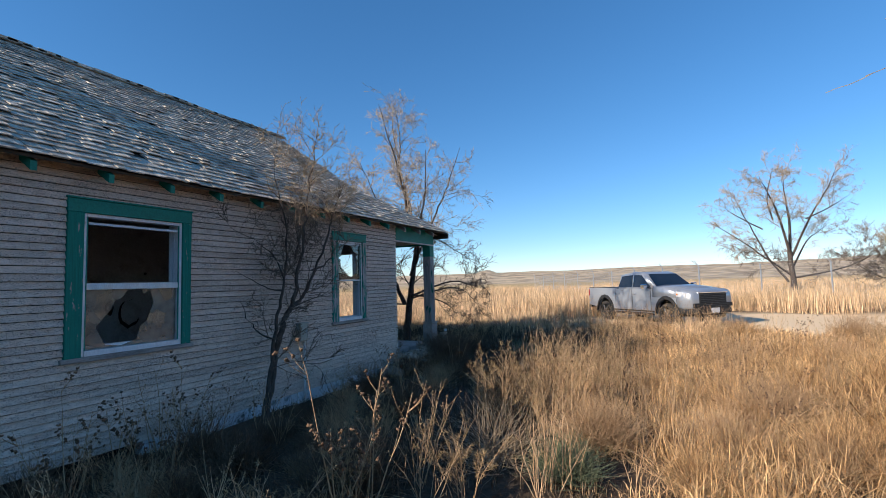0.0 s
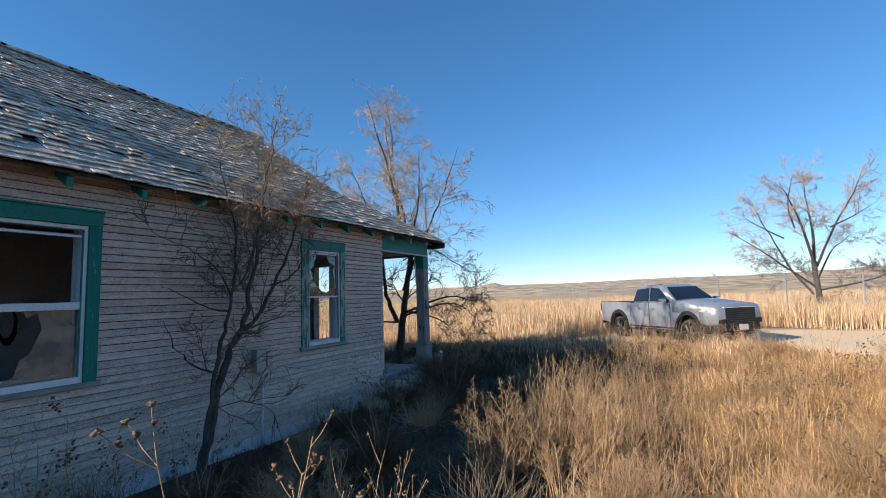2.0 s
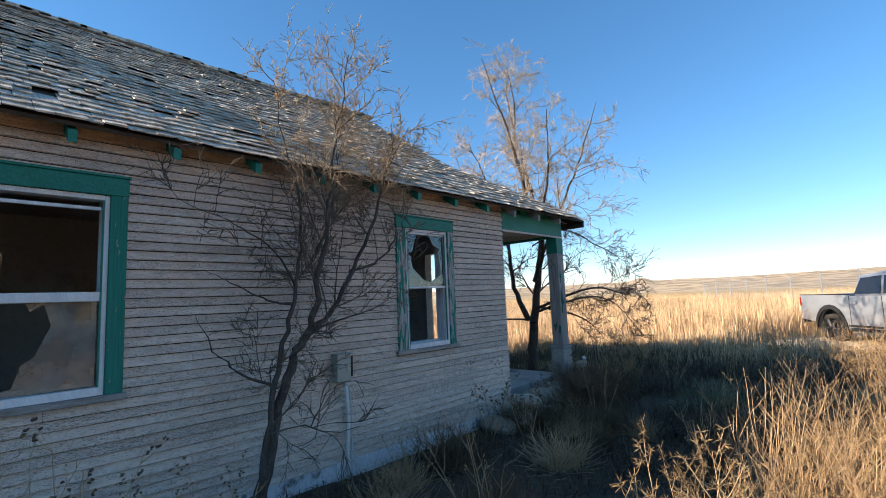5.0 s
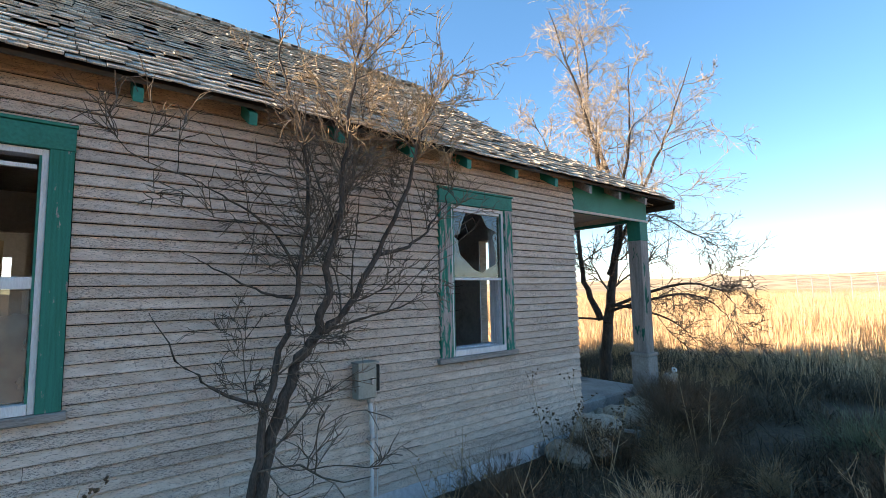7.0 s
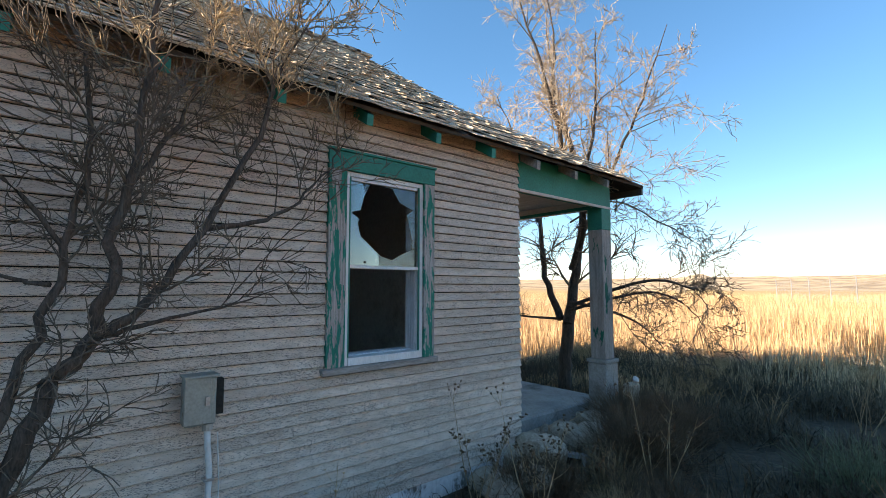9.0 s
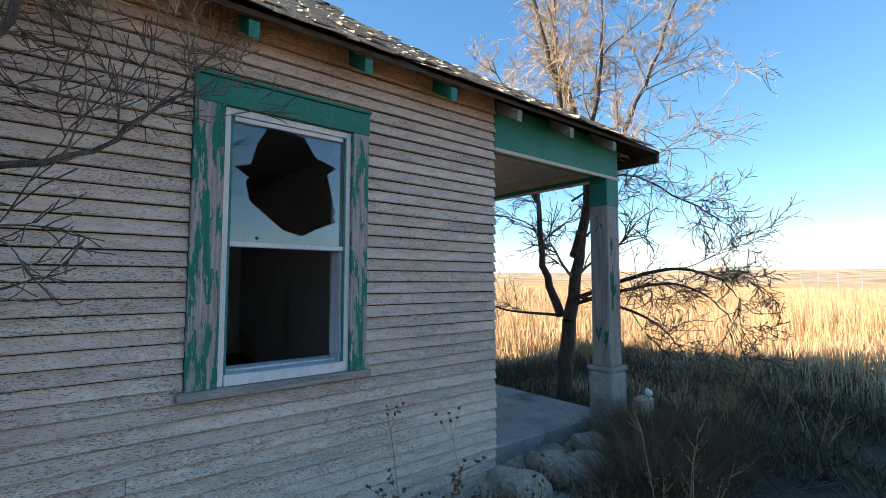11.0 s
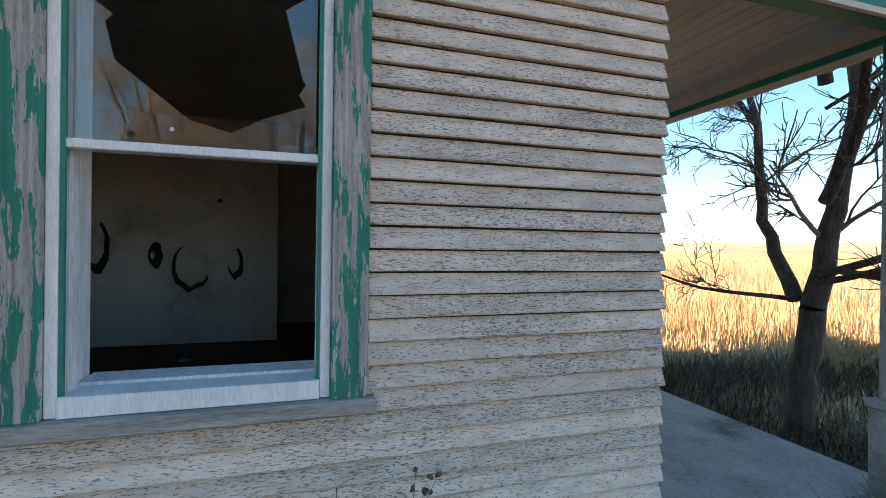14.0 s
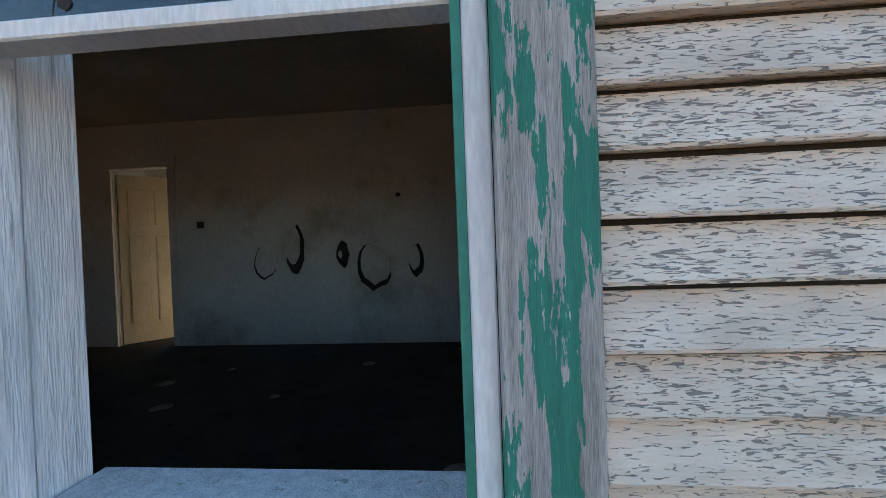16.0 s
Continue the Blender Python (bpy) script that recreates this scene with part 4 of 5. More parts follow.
def guided_tree(name, at, limbs, seed, label, per_metre, shoot, gravity, twig_mat, clear, up, thin=1.0, low_thin=0.0, floor_r=0.0012, wall=-1e9):
    t = empty(name, at, label, "tree")
    o = Vector(at)
    rr = random.Random(seed)
    trunk, branch, twig, low_twig = Wood(), Wood(), Wood(), Wood()
    for li, (rad, pts) in enumerate(limbs):
        line = smooth_line([Vector(p) - o for p in pts], 5)
        line = [p + Vector((rr.gauss(0, 0.012), rr.gauss(0, 0.012), 0)) if 0 < i < len(line) - 1 else p for i, p in enumerate(line)]
        n = len(line)
        end = 0.78 if li == 0 else 0.12
        trunk.tube(line, [max(rad * (1 - (1 - end) * i / (n - 1)), 0.002) for i in range(n)], 8)
        total = sum((line[i + 1] - line[i]).length for i in range(n - 1))
        for k in range(int(total * per_metre)):
            f = rr.uniform(0.12, 1.0)
            i = min(int(f * (n - 1)), n - 2)
            p = line[i].lerp(line[i + 1], f * (n - 1) - i)
            if p.z < clear and li < 2 or p.z < clear * 0.4 or (p.z < 2.4 and rr.random() < low_thin):
                continue
            d = (line[i + 1] - line[i]).normalized()
            ax = d.orthogonal().normalized()
            ax.rotate(Matrix.Rotation(rr.uniform(0, 6.28), 3, d))
            nd = (d * 0.7 + ax * rr.uniform(0.5, 1.0) + Vector((0, 0, up))).normalized()
            # Shoots below 2.5 m take the dark tone, which stands for shade.
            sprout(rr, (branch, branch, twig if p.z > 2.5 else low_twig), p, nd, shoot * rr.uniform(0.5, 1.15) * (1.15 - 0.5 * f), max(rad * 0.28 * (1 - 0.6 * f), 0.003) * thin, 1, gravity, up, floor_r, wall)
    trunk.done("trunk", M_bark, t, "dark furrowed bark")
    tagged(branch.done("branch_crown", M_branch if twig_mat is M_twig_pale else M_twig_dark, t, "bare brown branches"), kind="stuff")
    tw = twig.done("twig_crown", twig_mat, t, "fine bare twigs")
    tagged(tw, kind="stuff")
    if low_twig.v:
        tagged(low_twig.done("low_twig_mass", M_twig_dark, t, "bare twigs on the low boughs, darkened for shade"), kind="stuff")
    return t


LIMBS_1 = [
    (0.044, [(-4.80, 4.44, -0.05), (-4.80, 4.56, 0.48), (-4.80, 4.68, 0.93), (-4.80, 4.80, 1.25), (-4.80, 4.92, 1.44)]),
    (0.032, [(-4.80, 4.92, 1.44), (-4.75, 4.97, 1.71), (-4.70, 5.01, 2.13), (-4.65, 5.05, 2.58), (-4.61, 5.12, 3.28), (-4.56, 5.22, 3.97)]),
    (0.028, [(-4.80, 4.92, 1.44), (-4.76, 5.08, 1.57), (-4.73, 5.35, 1.97), (-4.69, 5.62, 2.59), (-4.65, 5.67, 2.85), (-4.62, 5.99, 3.46)]),
    (0.016, [(-4.80, 5.35, 1.97), (-4.86, 5.76, 2.09), (-4.91, 6.05, 2.38), (-4.97, 6.32, 2.75)]),
    (0.013, [(-4.80, 4.92, 1.44), (-4.80, 5.23, 1.52), (-4.80, 5.52, 1.58), (-4.80, 5.80, 1.68)]),
    (0.032, [(-4.80, 4.43, -0.05), (-4.79, 4.50, 0.45), (-4.79, 4.59, 0.94), (-4.81, 4.72, 1.46), (-4.81, 4.79, 1.85), (-4.82, 4.87, 2.37), (-4.83, 4.74, 3.02), (-4.84, 4.62, 3.63)]),
    (0.013, [(-4.80, 4.60, 1.03), (-4.76, 4.34, 1.16), (-4.73, 4.11, 1.36), (-4.69, 3.97, 1.62)]),
    (0.011, [(-4.80, 4.79, 1.85), (-4.73, 4.53, 2.16), (-4.67, 4.25, 2.29), (-4.60, 4.07, 2.35)]),
    (0.011, [(-4.80, 4.76, 1.68), (-4.89, 4.60, 1.72), (-4.99, 4.34, 1.87), (-5.08, 4.16, 1.98)]),
    (0.016, [(-4.80, 5.01, 2.13), (-4.91, 5.23, 2.53), (-5.02, 5.39, 2.96), (-5.13, 5.44, 3.47)]),
]
LIMBS_2 = [
    (0.110, [(-6.46, 10.75, -0.1), (-6.42, 10.75, 0.22), (-6.36, 10.75, 0.70), (-6.32, 10.75, 1.14)]),
    (0.085, [(-6.32, 10.75, 1.14), (-6.28, 10.92, 1.89), (-6.25, 11.08, 2.84), (-6.50, 11.25, 3.90), (-6.94, 11.42, 5.15), (-7.24, 11.58, 6.46)]),
    (0.060, [(-6.45, 10.75, 1.19), (-6.85, 10.91, 1.84), (-7.08, 11.07, 2.78), (-7.55, 11.22, 4.01), (-8.30, 11.38, 5.46)]),
    (0.050, [(-6.24, 10.75, 1.95), (-5.95, 10.60, 2.42), (-5.77, 10.46, 3.23), (-5.51, 10.31, 4.09), (-5.38, 10.16, 5.08)]),
    (0.030, [(-6.28, 10.75, 1.39), (-5.54, 10.75, 1.65), (-5.01, 10.74, 1.76), (-4.61, 10.74, 1.68), (-4.34, 10.74, 1.44)]),
    (0.028, [(-6.28, 10.75, 1.45), (-5.67, 10.71, 1.36), (-5.17, 10.67, 1.19), (-4.84, 10.63, 0.89)]),
    (0.025, [(-6.28, 10.75, 1.33), (-5.54, 10.84, 1.54), (-5.06, 10.93, 1.60), (-4.70, 11.02, 1.42), (-4.50, 11.11, 1.08)]),
    (0.016, [(-6.25, 10.75, 2.65), (-5.65, 10.92, 2.91), (-4.99, 11.10, 2.52), (-4.64, 11.27, 2.22), (-4.48, 11.44, 1.93)]),
    (0.020, [(-6.43, 10.75, 1.19), (-7.13, 10.26, 1.28), (-7.76, 9.78, 1.70)]),
    (0.035, [(-5.95, 10.60, 2.42), (-5.60, 10.9, 3.4), (-5.2, 11.0, 4.3), (-4.85, 11.1, 5.3)]),
    (0.035, [(-6.5, 11.2, 3.9), (-6.7, 11.0, 4.8), (-6.5, 10.8, 5.8), (-6.6, 10.7, 6.6)]),
    (0.030, [(-7.08, 11.07, 2.78), (-7.8, 11.2, 3.7), (-8.5, 11.4, 4.6), (-8.9, 11.5, 5.4)]),
    (0.050, [(-6.25, 10.75, 2.84), (-6.11, 10.37, 3.77), (-6.18, 10.00, 4.91), (-6.41, 9.62, 6.28)]),
]
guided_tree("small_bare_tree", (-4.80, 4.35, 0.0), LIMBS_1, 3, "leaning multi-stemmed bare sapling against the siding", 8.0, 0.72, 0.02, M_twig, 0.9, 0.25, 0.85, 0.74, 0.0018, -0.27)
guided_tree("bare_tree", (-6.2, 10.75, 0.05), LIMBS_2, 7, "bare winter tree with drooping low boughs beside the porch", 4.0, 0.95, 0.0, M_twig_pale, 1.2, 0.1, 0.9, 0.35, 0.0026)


def free_tree(at, height, seed, label, spread):
    rr = random.Random(seed)
    x, y, z = at
    limbs = [(0.022 * height, [(x, y, z), (x + 0.1, y, z + height * 0.12), (x + 0.05, y, z + height * 0.24)])]
    for k in range(13):
        a = 2 * math.pi * k * 0.382 + rr.uniform(-0.3, 0.3)
        e = spread * rr.uniform(0.12, 1.0)
        top = height * rr.uniform(0.75, 1.0) * (1.15 - 0.45 * e / spread)
        b = z + height * rr.uniform(0.10, 0.24) if k < 9 else z + height * 0.22
        limbs.append((0.008 * height, [(x + 0.06, y, b), (x + e * 0.35 * math.cos(a), y + e * 0.35 * math.sin(a), z + top * 0.45),
                                       (x + e * 0.7 * math.cos(a), y + e * 0.7 * math.sin(a), z + top * 0.75), (x + e * math.cos(a), y + e * math.sin(a), z + top)]))
    return guided_tree("bare_tree", at, limbs, seed + 1, label, 24.0 / height, height * 0.19, 0.0, M_twig, height * 0.12, 0.1, 0.7, 0.0, 0.0032)




def fence_tree(x, y, z):
    """Low-forking tree by the fence: limbs drawn as (sideways, up) against its base, spread in depth."""
    shape = [(0.15, [(0, 0), (-0.05, 1.2), (-0.12, 2.7)]), (0.085, [(-0.12, 2.6), (0.25, 4.4), (0.35, 5.9), (0.6, 7.6)]), (0.075, [(-0.1, 2.5), (-0.9, 4.4), (-1.7, 5.6), (-2.5, 6.5)]),
             (0.06, [(-0.3, 1.0), (-1.0, 2.3), (-1.5, 3.9), (-1.9, 5.3), (-2.0, 6.2)]), (0.055, [(-0.2, 1.4), (-1.6, 2.4), (-3.0, 3.4), (-4.6, 4.4)]),
             (0.065, [(0.0, 2.4), (0.9, 4.4), (1.8, 6.0), (2.1, 7.0)]), (0.05, [(0.0, 1.8), (1.2, 3.2), (2.2, 3.7), (3.2, 4.2)]), (0.05, [(0.0, 1.2), (2.0, 1.6), (3.3, 2.2), (5.0, 3.6)]),
             (0.045, [(-0.9, 4.4), (-1.0, 5.6), (-0.6, 6.8), (-0.3, 7.4)]), (0.04, [(-1.5, 3.9), (-2.6, 4.6), (-3.3, 5.2)]), (0.04, [(0.9, 4.4), (1.8, 4.9), (2.6, 5.5)])]
    limbs = []
    for k, (rad, pts) in enumerate(shape):
        depth = 0.0 if k == 0 else 0.5 * math.sin(2.4 * k)
        limbs.append((rad, [(x + 0.90 * u - 0.44 * depth * j, y + 0.44 * u + 0.90 * depth * j, z + v) for j, (u, v) in enumerate(pts)]))
    return guided_tree("bare_tree", (x, y, z), limbs, 31, "wide low-forking bare winter tree by the chain-link fence", 2.5, 1.5, 0.0, M_twig_pale, 1.0, 0.12, 0.8, 0.0, 0.005)


fence_tree(5.9, 31.0, 0.25)
free_tree((10.9, 33.0, 0.25), 4.2, 34, "low bare bushy tree by the chain-link fence", 3.2)
free_tree((5.0, 4.6, 0.0), 8.6, 41, "bare winter tree across the yard from the house", 2.8)
free_tree((7.5, 6.8, 0.0), 8.0, 45, "bare winter tree across the yard from the house", 2.4)


# ---- pickup truck ----
M_paint = mat("silver_car_paint", (0.31, 0.335, 0.37), (0.40, 0.42, 0.455), scale=2, fine=200, rough=0.32, metal=0.4, bump=0.0, coat=0.6,
              c=(0.36, 0.32, 0.27), c_scale=1.5, c_cut=(0.60, 0.9))
M_black = mat("black_plastic", (0.012, 0.012, 0.013), (0.03, 0.03, 0.03), scale=12, fine=120, rough=0.6, bump=0.1)
M_tyre = mat("dusty_tyre_rubber", (0.02, 0.019, 0.018), (0.06, 0.052, 0.042), scale=8, fine=60, rough=0.9, bump=0.3)
M_rim = mat("grey_alloy_rim", (0.06, 0.06, 0.062), (0.12, 0.12, 0.122), scale=6, fine=60, rough=0.4, metal=0.7, bump=0.05)
M_chrome = mat("chrome", (0.75, 0.75, 0.76), (0.85, 0.85, 0.86), scale=6, fine=60, rough=0.1, metal=1.0, bump=0.0)
M_lens = mat("clear_lamp_lens", (0.6, 0.62, 0.65), (0.8, 0.82, 0.85), scale=20, fine=90, rough=0.12, metal=0.3, bump=0.0, spec=0.6)
M_red = mat("red_lamp_lens", (0.30, 0.01, 0.01), (0.42, 0.02, 0.015), scale=20, fine=90, rough=0.2, bump=0.0)
M_amber = mat("amber_lamp_lens", (0.55, 0.16, 0.02), (0.65, 0.22, 0.03), scale=20, fine=90, rough=0.2, bump=0.0)


def loft(bm, sections):
    """Skins cross-sections of equal point count, closed at both ends."""
    rings = [[bm.verts.new(p) for p in s] for s in sections]
    n = len(rings[0])
    for a, b in zip(rings, rings[1:]):
        for k in range(n):
            bm.faces.new((a[k], a[(k + 1) % n], b[(k + 1) % n], b[k]))
    bm.faces.new(rings[0][::-1])
    bm.faces.new(rings[-1])
    return bm


def body_section(x, zb, zt, w, crown=0.03, tuck=0.05):
    """One cross-section of the body shell at x: rounded shoulders, slight tuck at the sill."""
    h = w / 2
    half = [(h - tuck, zb), (h, zb + 0.12 * (zt - zb)), (h + 0.012, zb + 0.55 * (zt - zb)), (h - 0.01, zt - 0.07), (h - 0.06, zt), (h * 0.4, zt + crown)]
    return [(x, y, z) for y, z in half] + [(x, -y, z) for y, z in half[::-1]]


def arch(cx, r, zb, n=9):
    return [(cx + r * math.cos(math.pi * k / (n - 1)), 0.39 + r * math.sin(math.pi * k / (n - 1))) for k in range(n)]


def pickup_truck(at, rz):
    t = empty("pickup_truck", at, "dusty silver double-cab pickup truck parked on the sandy track", "truck")
    FX, RX = 1.62, -1.62
    # front clip with hood
    bm = loft(bmesh.new(), [body_section(2.06, 0.62, 1.10, 1.82), body_section(2.30, 0.60, 1.09, 1.80), body_section(2.52, 0.62, 1.05, 1.66, 0.02), body_section(2.60, 0.66, 1.0, 1.50, 0.01)])
    part("nose", bm, M_paint, t, "silver paint", True)
    part("hood", loft(bmesh.new(), [body_section(0.98, 0.86, 1.20, 1.80, 0.05), body_section(1.5, 0.86, 1.18, 1.82, 0.06), body_section(2.055, 0.86, 1.105, 1.82, 0.04)]), M_paint, t, "", True)
    # sides with wheel arches
    for s in (1, -1):
        o = [(-2.68, 0.62), (-2.68, 1.14), (-1.02, 1.14), (-1.0, 1.12), (0.99, 1.12), (0.99, 0.90), (2.05, 0.88), (2.05, 0.55)]
        low = arch(FX, 0.47, 0.4) + [(1.10, 0.42), (-1.10, 0.42)] + arch(RX, 0.47, 0.4) + [(-2.15, 0.55)]
        y0, y1 = (0.85, 0.925) if s > 0 else (-0.925, -0.85)
        part("side_panel", prism(bmesh.new(), o + low, "y", y0, y1), M_paint, t, "silver paint")
        ya, yb = (0.926, 0.965) if s > 0 else (-0.965, -0.926)
        for cx in (FX, RX):
            outer = [(cx + 0.54 * math.cos(math.pi * k / 10), 0.40 + 0.54 * math.sin(math.pi * k / 10)) for k in range(11)]
            inn = [(cx + 0.455 * math.cos(math.pi * k / 10), 0.40 + 0.455 * math.sin(math.pi * k / 10)) for k in range(11)]
            part("fender_flare", prism(bmesh.new(), outer + inn[::-1], "y", ya, yb), M_black, t, "black plastic")
        part("step_bar", tube(bmesh.new(), [(-1.0, s * 0.93, 0.40), (1.0, s * 0.93, 0.40)], [0.045, 0.045], 8), M_black, t)
        for dx in (-0.96, -0.02):
            d = part("door", boxed(dx, dx + 0.90, *((0.926, 0.934) if s > 0 else (-0.934, -0.926)), 0.52, 1.10, bevel=0.003), M_paint, t, "silver door")
            h = part("handle", boxed(dx + 0.06, dx + 0.22, *((0.936, 0.965) if s > 0 else (-0.965, -0.936)), 0.955, 0.99, bevel=0.008), M_paint, d)
        for q in (-0.985, -0.045, 0.90):
            part("door_seam", boxed(q, q + 0.012, *((0.9255, 0.9300) if s > 0 else (-0.9300, -0.9255)), 0.50, 1.12), M_black, t, "dark door gap")
        part("sill_trim", boxed(-1.05, 1.05, *((0.936, 0.952) if s > 0 else (-0.952, -0.936)), 0.47, 0.52), M_black, t, "black plastic trim")
        part("mirror", boxed(0.70, 0.88, *((1.0, 1.18) if s > 0 else (-1.18, -1.0)), 1.13, 1.30, bevel=0.03), M_chrome, t, "bright mirror cap")
        part("mirror_arm", boxed(0.74, 0.84, *((0.90, 1.0) if s > 0 else (-1.0, -0.90)), 1.15, 1.20), M_black, t)
        hl = part("headlight", loft(bmesh.new(), [[(2.05, s * 0.928, 0.93), (2.05, s * 0.928, 1.05), (2.05, s * 0.80, 1.07), (2.05, s * 0.80, 0.90)],
                                                  [(2.40, s * 0.885, 0.90), (2.40, s * 0.885, 1.02), (2.40, s * 0.75, 1.03), (2.40, s * 0.75, 0.88)],
                                                  [(2.56, s * 0.70, 0.90), (2.56, s * 0.70, 1.0), (2.56, s * 0.5, 1.0), (2.56, s * 0.5, 0.90)]]), M_lens, t, "clear headlight")
        part("turn_signal", boxed(2.06, 2.12, *((0.925, 0.935) if s > 0 else (-0.935, -0.925)), 0.96, 1.0), M_amber, hl, "amber lens")
        part("fog_lamp", boxed(2.50, 2.63, *((0.55, 0.78) if s > 0 else (-0.78, -0.55)), 0.66, 0.76, bevel=0.02), M_black, t)
        part("tail_light", boxed(-2.70, -2.63, *((0.82, 0.93) if s > 0 else (-0.93, -0.82)), 0.90, 1.10, bevel=0.01), M_red, t, "red lens")
    # cab: tapered greenhouse with glass
    bm = loft(bmesh.new(), [[(x, s * w, z) for s, w, z in ((1, 0.86, 1.10), (1, 0.70, zt - 0.02), (1, 0.55, zt + 0.02), (-1, 0.55, zt + 0.02), (-1, 0.70, zt - 0.02), (-1, 0.86, 1.10))]
                            for x, zt in ((-1.0, 1.13), (-0.86, 1.70), (-0.3, 1.78), (0.22, 1.77), (0.42, 1.70), (1.06, 1.15))])
    part("cab", bm, M_paint, t, "silver roof and pillars", True)
    ws = bmesh.new()
    q = [(0.475, 0.60, 1.69), (0.475, -0.60, 1.69), (1.02, -0.76, 1.19), (1.02, 0.76, 1.19)]
    off = Vector((0.68, 0, 0.73)).normalized() * 0.012
    vs = [ws.verts.new(Vector(p) + off) for p in q]
    ws.faces.new(vs)
    rg = bmesh.ops.extrude_face_region(ws, geom=ws.faces[:])
    for v in rg["geom"]:
        if isinstance(v, bmesh.types.BMVert):
            v.co -= off * 0.3
    part("windshield", ws, M_carglass_dark, t, "dark windshield")
    for s in (1, -1):
        for o in ([(-0.88, 1.17), (-0.76, 1.63), (-0.18, 1.68), (-0.14, 1.17)], [(-0.06, 1.17), (-0.10, 1.68), (0.28, 1.66), (0.80, 1.20), (0.80, 1.17)]):
            bm = bmesh.new()
            a = [bm.verts.new((x, s * (0.86 - (z - 1.10) * 0.16 / 0.64 + 0.014), z)) for x, z in o]
            b = [bm.verts.new((x, s * (0.86 - (z - 1.10) * 0.16 / 0.64 + 0.004), z)) for x, z in o]
            bm.faces.new(a)
            bm.faces.new(b[::-1])
            for i in range(len(o)):
                bm.faces.new((a[i], a[(i + 1) % len(o)], b[(i + 1) % len(o)], b[i]))
            part("side_window", bm, M_carglass_dark, t, "tinted glass")
    # bed
    part("bed_floor", boxed(-2.62, -1.02, -0.84, 0.84, 0.66, 0.72), M_black, t)
    part("bed_cover", boxed(-2.64, -1.03, -0.84, 0.84, 1.10, 1.13), M_black, t, "black bed cover")
    part("tailgate", boxed(-2.70, -2.64, -0.80, 0.80, 0.66, 1.15, bevel=0.01), M_paint, t)
    part("bed_rail", boxed(-2.66, -1.03, 0.845, 0.93, 1.141, 1.165, bevel=0.006), M_black, t)
    part("bed_rail", boxed(-2.66, -1.03, -0.93, -0.845, 1.141, 1.165, bevel=0.006), M_black, t)
    part("bulkhead", boxed(-1.02, -0.97, -0.84, 0.84, 0.66, 1.12), M_paint, t)
    part("rear_bumper", boxed(-2.78, -2.66, -0.88, 0.88, 0.50, 0.66, bevel=0.02), M_chrome, t)
    # grille and bumper
    g = part("grille", boxed(2.56, 2.62, -0.56, 0.56, 0.60, 1.01, bevel=0.03), M_black, t, "black mesh grille")
    part("grille_surround", boxed(2.57, 2.626, -0.60, 0.60, 1.008, 1.03, bevel=0.006), M_chrome, g, "thin bright trim")
    for k in range(9):
        part("grille_bar", boxed(2.621, 2.63, -0.52, 0.52, 0.63 + 0.042 * k, 0.642 + 0.042 * k), M_rim, g)
    part("air_intake", boxed(2.60, 2.672, -0.52, 0.52, 0.47, 0.585, bevel=0.02), M_black, t, "black lower intake")
    part("front_bumper", loft(bmesh.new(), [body_section(2.10, 0.46, 0.64, 1.84, 0.0, 0.02), body_section(2.50, 0.46, 0.66, 1.70, 0.0, 0.02), body_section(2.66, 0.48, 0.66, 1.30, 0.0, 0.02)]), M_black, t, "black bumper")
    part("skid_plate", boxed(2.3, 2.62, -0.5, 0.5, 0.34, 0.455, bevel=0.03), M_black, t)
    part("number_plate", boxed(2.674, 2.684, -0.16, 0.16, 0.50, 0.64), M_white, t, "white number plate")
    part("chassis", boxed(-2.5, 2.3, -0.6, 0.6, 0.36, 0.60), M_black, t)
    part("antenna", boxed(-0.55, -0.40, -0.02, 0.02, 1.78, 1.82, bevel=0.008), M_black, t)
    for cx in (FX, RX):
        for s in (1, -1):
            w = bmesh.new()
            prof = [(0.27, -0.12), (0.36, -0.13), (0.392, -0.10), (0.40, 0.0), (0.392, 0.10), (0.36, 0.13), (0.27, 0.12)]
            rings = [[w.verts.new((r * math.cos(2 * math.pi * k / 28), y, r * math.sin(2 * math.pi * k / 28))) for k in range(28)] for r, y in prof]
            for i in range(len(rings)):
                a, b = rings[i], rings[(i + 1) % len(rings)]
                for k in range(28):
                    w.faces.new((a[k], a[(k + 1) % 28], b[(k + 1) % 28], b[k]))
            wheel = part("wheel", boxed(-0.06, 0.06, -0.10, 0.10, -0.06, 0.06, bevel=0.02), M_rim, t, "alloy wheel")
            wheel.location = (cx, s * 0.80, 0.39)
            part("tyre", w, M_tyre, wheel, "dusty black tyre", True)
            rim = bmesh.new()
            for k in range(6):
                a = 2 * math.pi * k / 6
                tube(rim, [(0.04 * math.cos(a), s * 0.11, 0.04 * math.sin(a)), (0.26 * math.cos(a), s * 0.09, 0.26 * math.sin(a))], [0.05, 0.04], 5)
            part("rim", rim, M_rim, wheel, "grey spoked rim")
            part("hub_plate", tube(bmesh.new(), [(0, -0.02, 0), (0, 0.02, 0)], [0.275, 0.275], 20), M_black, wheel)
    t.rotation_euler = (0, 0, radians(rz))
    t.scale = (0.97, 1.0, 1.0)
    # tall body sides: lift the belt line and squeeze the greenhouse
    for ob in t.children_recursive:
        if ob.name.split(".")[0] in ("wheel", "tyre", "rim", "hub_plate", "step_bar", "skid_plate", "chassis"):
            continue
        for v in ob.data.vertices:
            z = v.co.z
